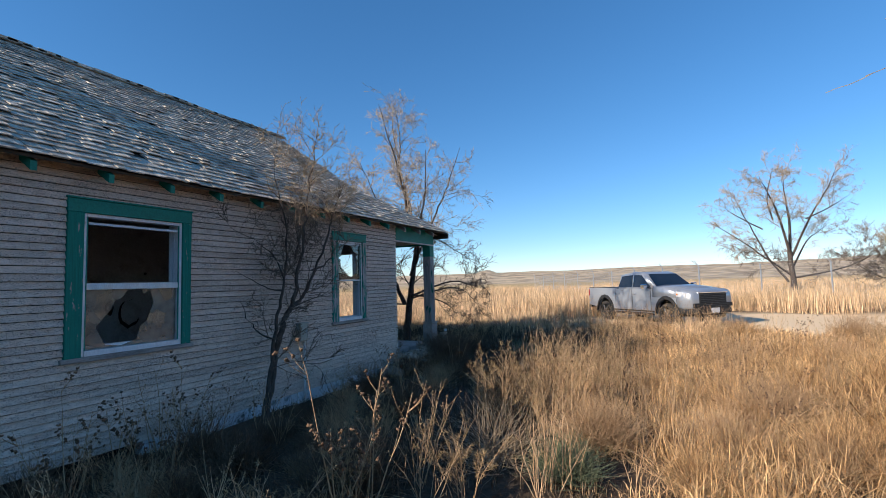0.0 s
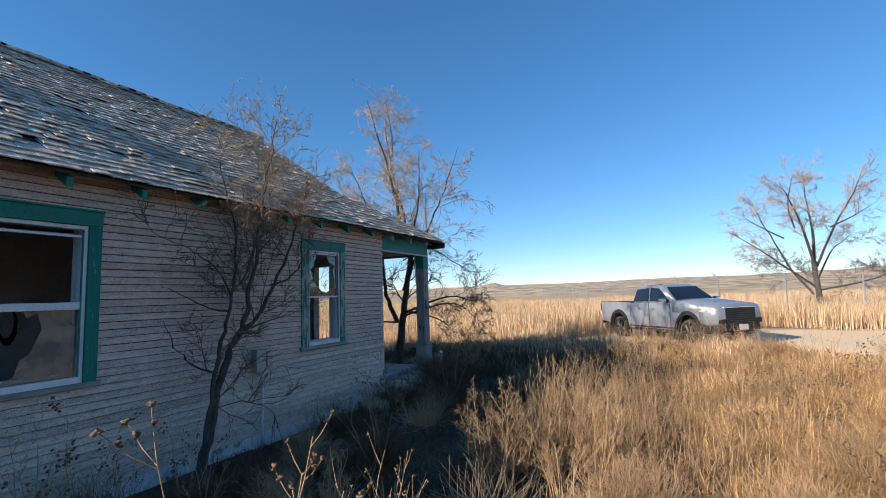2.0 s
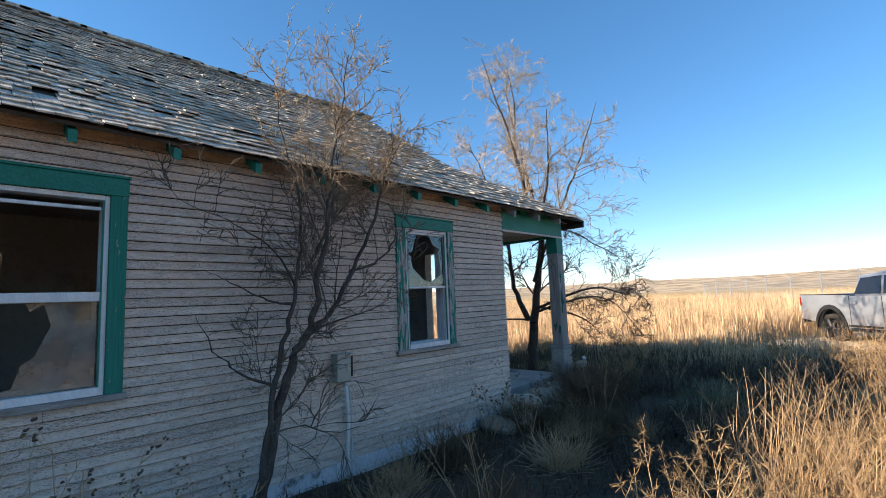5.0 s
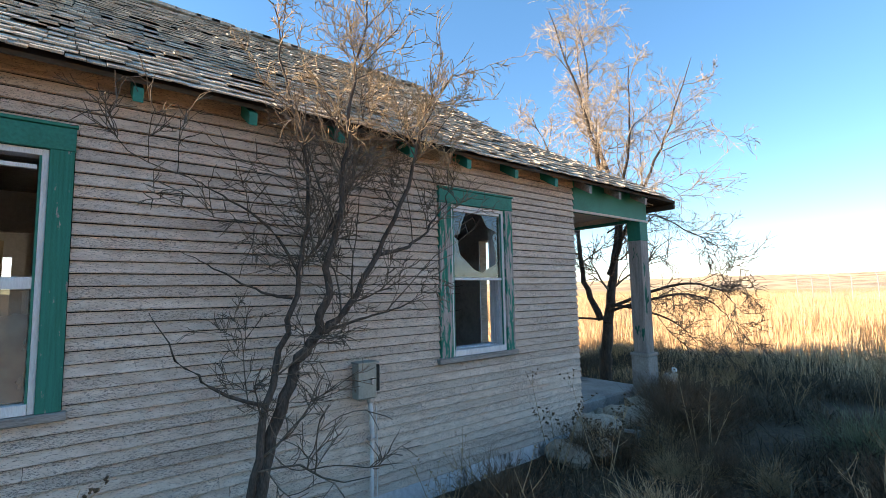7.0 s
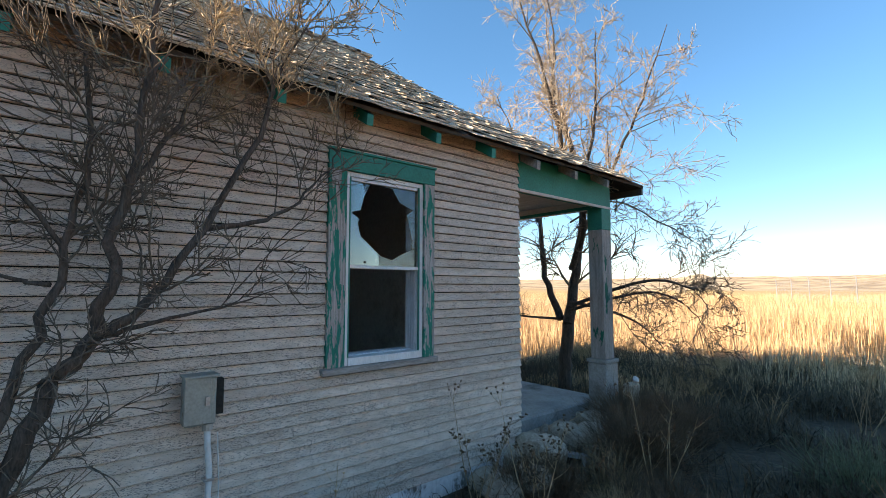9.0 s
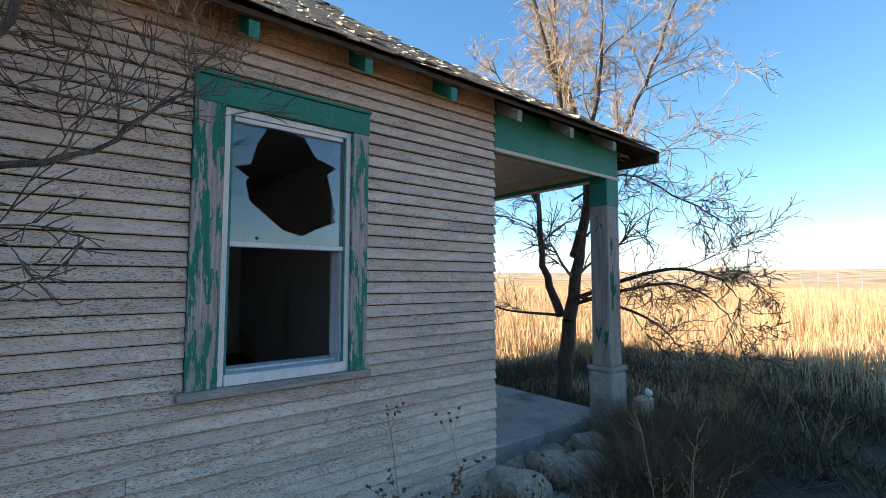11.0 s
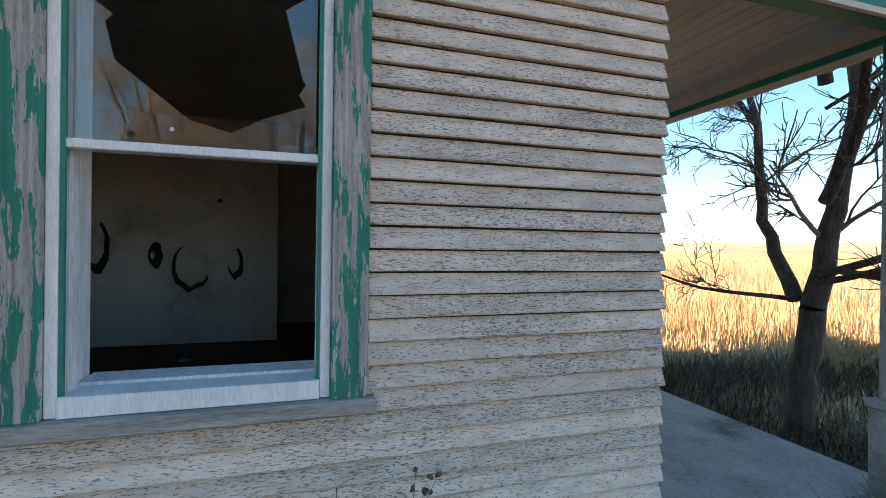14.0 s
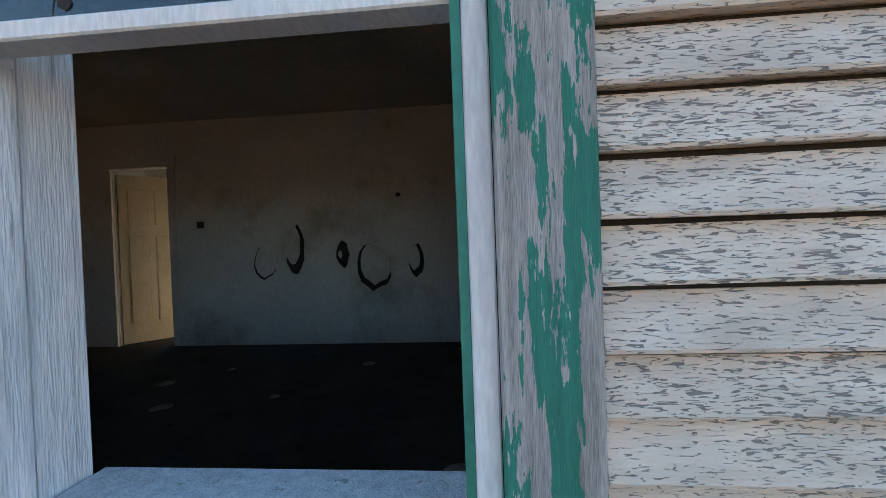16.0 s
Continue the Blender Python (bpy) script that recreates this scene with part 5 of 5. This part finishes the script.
            if z > 1.14:
                v.co.z = 1.29 + (z - 1.14) * 0.86
            elif z > 0.6:
                v.co.z = 0.6 + (z - 0.6) * 0.69 / 0.54
    return t


M_carglass_dark = mat("dark_tinted_car_glass", (0.012, 0.015, 0.018), (0.018, 0.02, 0.024), scale=2, fine=9, rough=0.03, bump=0.0, spec=0.8)
pickup_truck((-0.65, 18.75, 0.06), -46)


# ---- chain-link fence with raked barbed-wire arms ----
def fence(x0, y0, x1, y1, n):
    f = empty("chain_link_fence", (x0, y0, 0.2), "old chain-link fence with barbed-wire arms", "fence")
    d = Vector((x1 - x0, y1 - y0, 0))
    L = d.length
    u = d.normalized()
    side = Vector((-u.y, u.x, 0))
    for k in range(n + 1):
        p = d * (k / n)
        part("post", tube(bmesh.new(), [p + Vector((0, 0, -0.3)), p + Vector((0, 0, 2.0))], [0.032, 0.032], 7), M_steel, f)
        part("arm", tube(bmesh.new(), [p + Vector((0, 0, 2.0)), p + Vector((0, 0, 2.3)) - u * 0.32], [0.022, 0.014], 5), M_steel, f)
    w = Wood()
    for h in (0.05, 1.95, 2.1, 2.25):
        w.tube([Vector((0, 0, h)), d + Vector((0, 0, h))], [0.004, 0.004], 3)
    w.done("rail_wire", M_steel, f, "thin wire")
    w = Wood()
    k = -1.9
    while k < L:
        for s in (0, 1):
            a, b = max(k, 0), min(k + 1.9, L)
            if b > a:
                za, zb = (0.05 + a - k, 0.05 + b - k) if s else (1.95 - (a - k), 1.95 - (b - k))
                w.tube([u * a + Vector((0, 0, za)), u * b + Vector((0, 0, zb))], [0.0022, 0.0022], 3)
        k += 0.11
    tagged(w.done("wire_mesh", M_steel, f, "chain-link wire mesh"), kind="stuff")


fence(1.2, 26.5, 13.8, 24.6, 5)
fence(-14, 52, 1.2, 26.6, 9)


# ---- dry grass and weeds ----
PATH_GUIDE = [(0, -3), (0, 0), (-1.13, 2.8), (-2.17, 4.74), (-3.0, 6.42), (-4.6, 7.05)]


def off_path(x, y):
    """Distance from the trodden line beside the house."""
    best = np.full(x.shape, 1e9)
    for (ax, ay), (bx, by) in zip(PATH_GUIDE, PATH_GUIDE[1:]):
        dx, dy = bx - ax, by - ay
        t = np.clip(((x - ax) * dx + (y - ay) * dy) / (dx * dx + dy * dy), 0, 1)
        best = np.minimum(best, np.hypot(x - ax - t * dx, y - ay - t * dy))
    return best


def patchy(x, y, scale, seed):
    """Cheap smooth noise, 0 to 1, out of a few waves."""
    r = np.random.RandomState(seed)
    v = np.zeros_like(x)
    for k in range(6):
        a, f = r.uniform(0, 6.28), scale * r.uniform(0.6, 2.2)
        v += np.sin((x * np.cos(a) + y * np.sin(a)) * f + r.uniform(0, 6.28))
    return np.clip(0.5 + v / 6, 0, 1)


def height_at(x, y):
    z = np.array([ground_z(float(a), float(b)) for a, b in zip(x[::1], y[::1])])
    return z


def blades(name, x, y, h, width, lean, material, label, seed, curl=0.35):
    r = np.random.RandomState(seed)
    n = len(x)
    z = height_at(x, y) - 0.02
    a, b = r.uniform(0, 2 * np.pi, n), r.uniform(0, 2 * np.pi, n)
    ln = np.abs(r.normal(0, lean, n)) * h
    w = width * r.uniform(0.6, 1.4, n)
    dx, dy = np.cos(a) * w / 2, np.sin(a) * w / 2
    lx, ly = np.cos(b) * ln, np.sin(b) * ln
    co = np.zeros((n, 5, 3), dtype=np.float32)
    co[:, 0] = np.stack([x - dx, y - dy, z], 1)
    co[:, 1] = np.stack([x + dx, y + dy, z], 1)
    mx, my, mz = x + lx * curl, y + ly * curl, z + h * 0.58
    co[:, 2] = np.stack([mx + dx * 0.8, my + dy * 0.8, mz], 1)
    co[:, 3] = np.stack([mx - dx * 0.8, my - dy * 0.8, mz], 1)
    hz = np.sqrt(np.maximum(h * h - ln * ln * 0.8, (0.25 * h) ** 2))
    co[:, 4] = np.stack([x + lx, y + ly, z + hz], 1)
    me = bpy.data.meshes.new(name)
    me.vertices.add(n * 5)
    me.vertices.foreach_set("co", co.ravel())
    base = (np.arange(n) * 5)[:, None]
    loops = np.concatenate([base + np.array([0, 1, 2, 3]), base + np.array([3, 2, 4])], 1).astype(np.int32).ravel()
    me.loops.add(len(loops))
    me.loops.foreach_set("vertex_index", loops)
    me.polygons.add(n * 2)
    st = (np.arange(n) * 7)[:, None] + np.array([0, 4])
    me.polygons.foreach_set("loop_start", st.astype(np.int32).ravel())
    me.update(calc_edges=True)
    me.materials.append(material)
    return tagged(new(name, me), label, "grass", kind="stuff")


def keep_out(x, y):
    """True where nothing grows: house, porch, truck, bare track."""
    c, s = math.cos(radians(-41)), math.sin(radians(-41))
    tx, ty = (x + 0.55) * c + (y - 18.75) * s, -(x + 0.55) * s + (y - 18.75) * c
    house_in = (x < -5.05) & (y < 10.15)
    truck_in = (np.abs(tx) < 2.75) & (np.abs(ty) < 1.0)
    track = (x > -3.5 + 0.8 * np.sin(y)) & (y > np.where(x > 1.2, 14.6, 16.3) + 0.5 * np.sin(x * 1.3)) & (y < 22.5 + 0.6 * np.sin(x * 0.9))
    return house_in | truck_in | track


rs = np.random.RandomState(2)


def scatter(n, x0, x1, y0, y1):
    return rs.uniform(x0, x1, n), rs.uniform(y0, y1, n)


# tall straw field beyond the yard, thinning with distance
n = 330000
d = 9.3 * (75 / 9.3) ** (rs.uniform(0, 1, n) ** 0.85)
a = rs.uniform(radians(-62), radians(24), n)
x, y = -1.5 + d * np.sin(a), 1.0 + d * np.cos(a)
ok = ~keep_out(x, y) & ((y > 13.2) | (x < -5.2)) & (patchy(x, y, 1.3, 4) > rs.uniform(-0.1, 0.62, n))
x, y = x[ok], y[ok]
h = rs.uniform(0.5, 1.05, len(x)) * (0.65 + 0.5 * patchy(x, y, 0.5, 9)) * np.where((x > -3) & (y > 22), 1.15, 1.0) * np.clip((y - 11.5) / 7, 0.18, 1)
blades("grass_field", x, y, h, 0.015, 0.26, M_grass_field, "tall golden straw grass in the sunlit field", 5)
# matted golden growth in the sunny part of the yard
n = 330000
x, y = scatter(n, -2.6, 8.5, 0.2, 16.4)
edge = -1.5 + 0.5 * np.sin(y * 1.7) + 0.25 * np.sin(y * 4.1)
ok = ~keep_out(x, y) & (x > edge - rs.exponential(0.25, n)) & (off_path(x, y) > 0.75) & (patchy(x, y, 2.6, 14) > rs.uniform(0.05, 0.75, n))
x, y = x[ok], y[ok]
h = rs.uniform(0.10, 0.50, len(x)) * (0.5 + 0.9 * patchy(x, y, 1.4, 19)) * np.clip(off_path(x, y) / 1.8, 0.35, 1) * np.clip((17.5 - y) / 5, 0.4, 1)
blades("dry_grass", x, y, h, 0.0068, 1.35, M_grass, "tangled dry golden grass and stalks", 6, 0.5)
# thin greyish cover in the shade of the house, its colour darkened for that shade
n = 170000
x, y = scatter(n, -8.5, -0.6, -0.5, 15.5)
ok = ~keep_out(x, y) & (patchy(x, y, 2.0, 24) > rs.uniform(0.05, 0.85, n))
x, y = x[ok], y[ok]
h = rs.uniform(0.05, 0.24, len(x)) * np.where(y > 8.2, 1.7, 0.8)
blades("short_grass", x, y, h, 0.0085, 1.15, M_grass_dull_shade, "short matted dull grass beside the house, darkened for shade", 7, 0.5)


def weed(kind, seed, height):
    """One dry forb: several stems with side shoots and clustered seed heads."""
    rr = random.Random(seed)
    stem, seeds = Wood(), Wood()
    for k in range({"stalk": 7, "plume": 9, "head": 5, "reed": 24}[kind]):
        a, e = rr.uniform(0, 6.28), rr.uniform(0.03, 0.22) if kind == "reed" else rr.uniform(0.08, 0.55)
        q = Vector((math.cos(a) * e, math.sin(a) * e, 1)).normalized()
        foot = 0.24 if kind == "reed" else 0.05
        pts = [Vector((rr.uniform(-foot, foot), rr.uniform(-foot, foot), -0.03))]
        L = height * rr.uniform(0.6, 1.1)
        for i in range(6):
            q = (q + Vector((rr.gauss(0, 0.09), rr.gauss(0, 0.09), rr.gauss(0.02, 0.07)))).normalized()
            pts.append(pts[-1] + q * L / 6)
        stem.tube(pts, [0.0045 * (1 - 0.11 * i) for i in range(7)], 4)
        for j in range({"stalk": 5, "plume": 9, "head": 6, "reed": 3}[kind]):
            i = rr.randint(2, 5)
            p = pts[i].lerp(pts[i + 1], rr.random())
            b = rr.uniform(0, 6.28)
            d = (q + Vector((math.cos(b), math.sin(b), rr.uniform(-0.1, 0.5))) * 0.9).normalized()
            l2 = height * rr.uniform(0.08, 0.24)
            p2 = p + d * l2
            stem.tube([p, p.lerp(p2, 0.5) + Vector((0, 0, -0.01)), p2], [0.0022, 0.0017, 0.001], 3)
            tips = [p2] if kind in ("stalk", "reed") else [p2, p.lerp(p2, 0.7)]
            for tip in tips:
                for m in range(7 if kind == "plume" else 4):
                    f = Vector((rr.gauss(0, 1), rr.gauss(0, 1), rr.gauss(0.5, 0.8))).normalized()
                    s = rr.uniform(0.02, 0.05) if kind == "plume" else rr.uniform(0.008, 0.02)
                    r0 = 0.0016 if kind == "plume" else (0.008 if kind == "head" else 0.003)
                    seeds.tube([tip, tip + f * s * 0.55, tip + f * s], [r0 * 0.5, r0, r0 * 0.3], 3)
    t = empty("dry_weed", (0, 0, 0), "", "weed", "dry weeds round the house")
    tagged(stem.done("stem_tangle", M_weed, t, "dry brown stems"), kind="stuff")
    tagged(seeds.done("seed_cluster", M_tumble if kind == "head" else M_seed, t, "withered seed heads"), kind="stuff")
    return t


WEED_LABEL = {"stalk": "thin dry brown weed stalks with sparse twigs", "plume": "bushy dry weed with feathery straw-coloured tips",
              "head": "withered thistle-like weed with brown seed heads", "reed": "dense clump of tall upright straw-coloured dead stalks"}
kinds = []
for i, (kd, hh) in enumerate((("stalk", 0.95), ("plume", 0.75), ("head", 0.8), ("stalk", 0.7), ("plume", 0.95), ("head", 0.55), ("reed", 0.95))):
    w = weed(kd, 60 + i, hh)
    tagged(w, WEED_LABEL[kd])
    kinds.append(w)
used = [False] * len(kinds)


def plant(i, x, y, s, rz):
    m = pose(x, y, ground_z(x, y), 0, 0, rz) @ Matrix.Diagonal((s, s, s, 1))
    if not used[i]:
        used[i] = True
        kinds[i].matrix_basis = m
        ob = kinds[i]
    else:
        ob = copy_thing(kinds[i], m)
    return ob


# named clumps that stand out, then the general scatter
for i, x, y in ((4, -1.9, 5.6), (4, -1.55, 6.3), (1, -1.35, 5.2), (4, -1.1, 6.0), (0, -2.05, 3.6), (3, -2.3, 4.2), (0, -1.75, 3.1), (1, -1.5, 3.3), (2, -3.9, 2.5), (5, -4.3, 2.9),
                (3, -4.6, 3.4), (2, -4.75, 7.3), (5, -4.6, 7.75), (2, -4.45, 7.6), (3, -4.7, 5.9), (0, -3.2, 5.3), (1, -2.7, 3.9), (0, -1.7, 5.9), (3, -1.45, 5.5), (0, -1.3, 6.6), (3, -1.2, 5.7), (0, -1.05, 5.3), (3, -0.95, 6.3), (0, -1.5, 7.0), (3, -1.3, 7.3), (0, -1.8, 6.8), (4, -0.7, 5.6), (5, -4.25, 8.2), (2, -4.0, 8.6),
                (0, -2.0, 8.3), (3, -2.5, 7.6), (1, -1.6, 7.6), (4, -0.9, 7.4), (0, -0.7, 6.6), (1, -2.3, 3.0)):
    plant(i, x, y, 1, 37 * i + 90 * x)
for i, x, y, s in ((2, -2.12, 2.78, 1.5), (5, -2.2, 2.72, 1.7), (4, -1.9, 5.22, 1.15), (4, -1.82, 5.3, 1.0), (1, -2.0, 5.2, 1.2), (6, -1.44, 6.55, 0.95), (6, -1.94, 6.9, 1.05), (6, -1.3, 6.1, 0.9),
                   (6, -1.6, 7.3, 1.0), (6, -1.05, 6.7, 0.95), (6, -0.8, 7.3, 0.9), (6, -2.2, 7.7, 0.9), (6, -1.7, 6.2, 0.85), (6, -1.0, 3.9, 0.85), (3, -0.95, 3.5, 1.1), (5, -2.6, 3.6, 0.9),
                   (2, -4.2, 2.0, 1.2), (5, -3.9, 1.8, 1.3), (2, -4.92, 3.37, 1.2), (5, -4.9, 2.75, 1.4), (0, -4.85, 3.1, 1.0), (1, -2.35, 2.2, 0.9),
                   (6, -0.35, 6.0, 0.8), (6, 0.5, 6.8, 0.8), (6, 1.6, 7.2, 0.9), (6, -0.2, 8.2, 1.0), (6, -1.2, 8.6, 1.0), (6, -2.0, 9.2, 1.0), (6, 2.8, 7.8, 0.9), (6, 0.9, 9.4, 0.9), (6, -2.6, 15.6, 1.0), (6, -1.6, 15.3, 1.0), (6, -0.8, 15.7, 0.9), (6, 0.1, 15.2, 1.0), (6, 0.9, 14.6, 0.9), (6, -3.4, 15.9, 1.0), (6, 0.5, 15.9, 0.8), (6, -2.1, 16.2, 0.85), (6, -1.2, 16.1, 0.8), (6, -0.3, 15.6, 0.9), (6, 1.3, 15.0, 0.8), (6, -3.0, 14.6, 1.0), (6, -2.2, 14.2, 0.9), (6, -1.2, 13.8, 0.9)):
    plant(i, x, y, s, 53 * i + 120 * y)
rw = random.Random(77)
count = 0
while count < 185:
    x, y = rw.uniform(-2.0, 7.5), rw.uniform(2.4, 13.8)
    xa, ya = np.array([x]), np.array([y])
    if bool(keep_out(xa, ya)[0]) or off_path(xa, ya)[0] < 1.0 or (x < -1.6 and rw.random() < 0.6):
        continue
    plant(rw.choice((0, 0, 1, 3, 3, 4, 2, 2, 5, 6)), x, y, rw.uniform(0.55, 1.15), rw.uniform(0, 360))
    count += 1
for k in range(26):
    x, y = rw.uniform(-7.5, -1.0), rw.uniform(10.8, 14.5)
    plant(rw.choice((0, 1, 3)), x, y, 1, rw.uniform(0, 360))


# more stalks standing in the shade along the wall and the trodden line
for k in range(55):
    x, y = rw.uniform(-4.7, -1.2), rw.uniform(1.6, 7.2)
    if off_path(np.array([x]), np.array([y]))[0] > 0.75:
        plant(rw.choice((0, 3, 3, 5, 2)), x, y, rw.uniform(0.4, 0.85), rw.uniform(0, 360))


def brush(at, radius, seed, material, label, n, flat=0.7, cat="bush"):
    """A low tangle of curved dry stems."""
    rr = random.Random(seed)
    w = Wood()
    for k in range(n):
        a, e = rr.uniform(0, 6.28), rr.uniform(0.0, 1.25)
        q = Vector((math.cos(a) * math.sin(e), math.sin(a) * math.sin(e), math.cos(e) * flat + 0.05)).normalized()
        p = Vector((rr.gauss(0, 0.2), rr.gauss(0, 0.2), 0)) * radius
        pts = [p]
        for i in range(4):
            q = (q + Vector((rr.gauss(0, 0.3), rr.gauss(0, 0.3), rr.gauss(0, 0.25)))).normalized()
            pts.append(pts[-1] + q * radius * rr.uniform(0.16, 0.3))
        w.tube(pts, [0.003, 0.0026, 0.002, 0.0015, 0.0008], 3)
    t = empty("dry_bush", at, label, cat, "low brush by the house")
    tagged(w.done("stem_tangle", material, t, "tangled stems"), kind="stuff")
    return t


brush((-4.35, 8.9, 0.05), 0.6, 1, M_tumble, "dark brown tangled tumbleweed by the porch", 1500)
brush((-4.45, 9.8, 0.05), 0.6, 2, M_tumble, "dark brown tangled tumbleweed by the porch", 900)
brush((-4.75, 9.6, 0.05), 0.62, 12, M_tumble, "dark brown tangled tumbleweed by the porch", 1300, 0.9)
brush((-0.75, 4.9, 0.1), 0.5, 3, M_weed, "reddish brown matted weed mound", 1200, 0.5)
brush((-0.9, 4.1, 0.05), 0.4, 4, M_sage, "low grey-green weed on the ground", 700, 0.35)
brush((-2.9, 9.6, 0.05), 0.55, 5, M_sage, "low grey-green weed on the ground", 500, 0.3)
brush((-1.6, 4.3, 0.05), 0.7, 6, M_twig, "pale fallen brushwood twigs", 260, 0.35)
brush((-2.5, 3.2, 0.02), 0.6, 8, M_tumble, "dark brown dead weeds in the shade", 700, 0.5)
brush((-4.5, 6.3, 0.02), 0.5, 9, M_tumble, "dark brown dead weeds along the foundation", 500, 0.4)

# matted mounds all over the sunny part of the yard
rb = random.Random(31)
mounds = [brush((1.2, 5.0, 0.05), 0.55, 21, M_grass, "golden tangled mound of dry weeds", 900, 0.6), brush((2.4, 6.4, 0.05), 0.6, 22, M_weed, "reddish brown matted weed mound", 700, 0.6),
          brush((0.6, 6.9, 0.05), 0.5, 23, M_grass, "golden tangled mound of dry weeds", 800, 0.8), brush((3.4, 5.1, 0.05), 0.5, 24, M_tumble, "dark brown dead weed tangle", 350, 0.7)]
done = 0
while done < 62:
    x, y = rb.uniform(-1.4, 7.0), rb.uniform(2.6, 15.0)
    if off_path(np.array([x]), np.array([y]))[0] < 1.2:
        continue
    s = rb.uniform(0.6, 1.25)
    copy_thing(rb.choice((mounds[0], mounds[1], mounds[2], mounds[2], mounds[1], mounds[3])), pose(x, y, ground_z(x, y), 0, 0, rb.uniform(0, 360)) @ Matrix.Diagonal((s, s, s * rb.uniform(0.7, 1.2), 1)))
    done += 1

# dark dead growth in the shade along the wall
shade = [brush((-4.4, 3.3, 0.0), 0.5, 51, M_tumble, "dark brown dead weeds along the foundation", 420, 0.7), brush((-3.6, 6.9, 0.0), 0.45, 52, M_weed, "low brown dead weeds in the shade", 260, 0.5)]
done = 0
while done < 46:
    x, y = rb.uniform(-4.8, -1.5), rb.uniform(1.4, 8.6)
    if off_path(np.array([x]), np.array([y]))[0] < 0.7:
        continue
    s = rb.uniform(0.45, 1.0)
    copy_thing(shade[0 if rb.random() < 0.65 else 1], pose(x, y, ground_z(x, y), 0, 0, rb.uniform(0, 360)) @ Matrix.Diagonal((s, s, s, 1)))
    done += 1
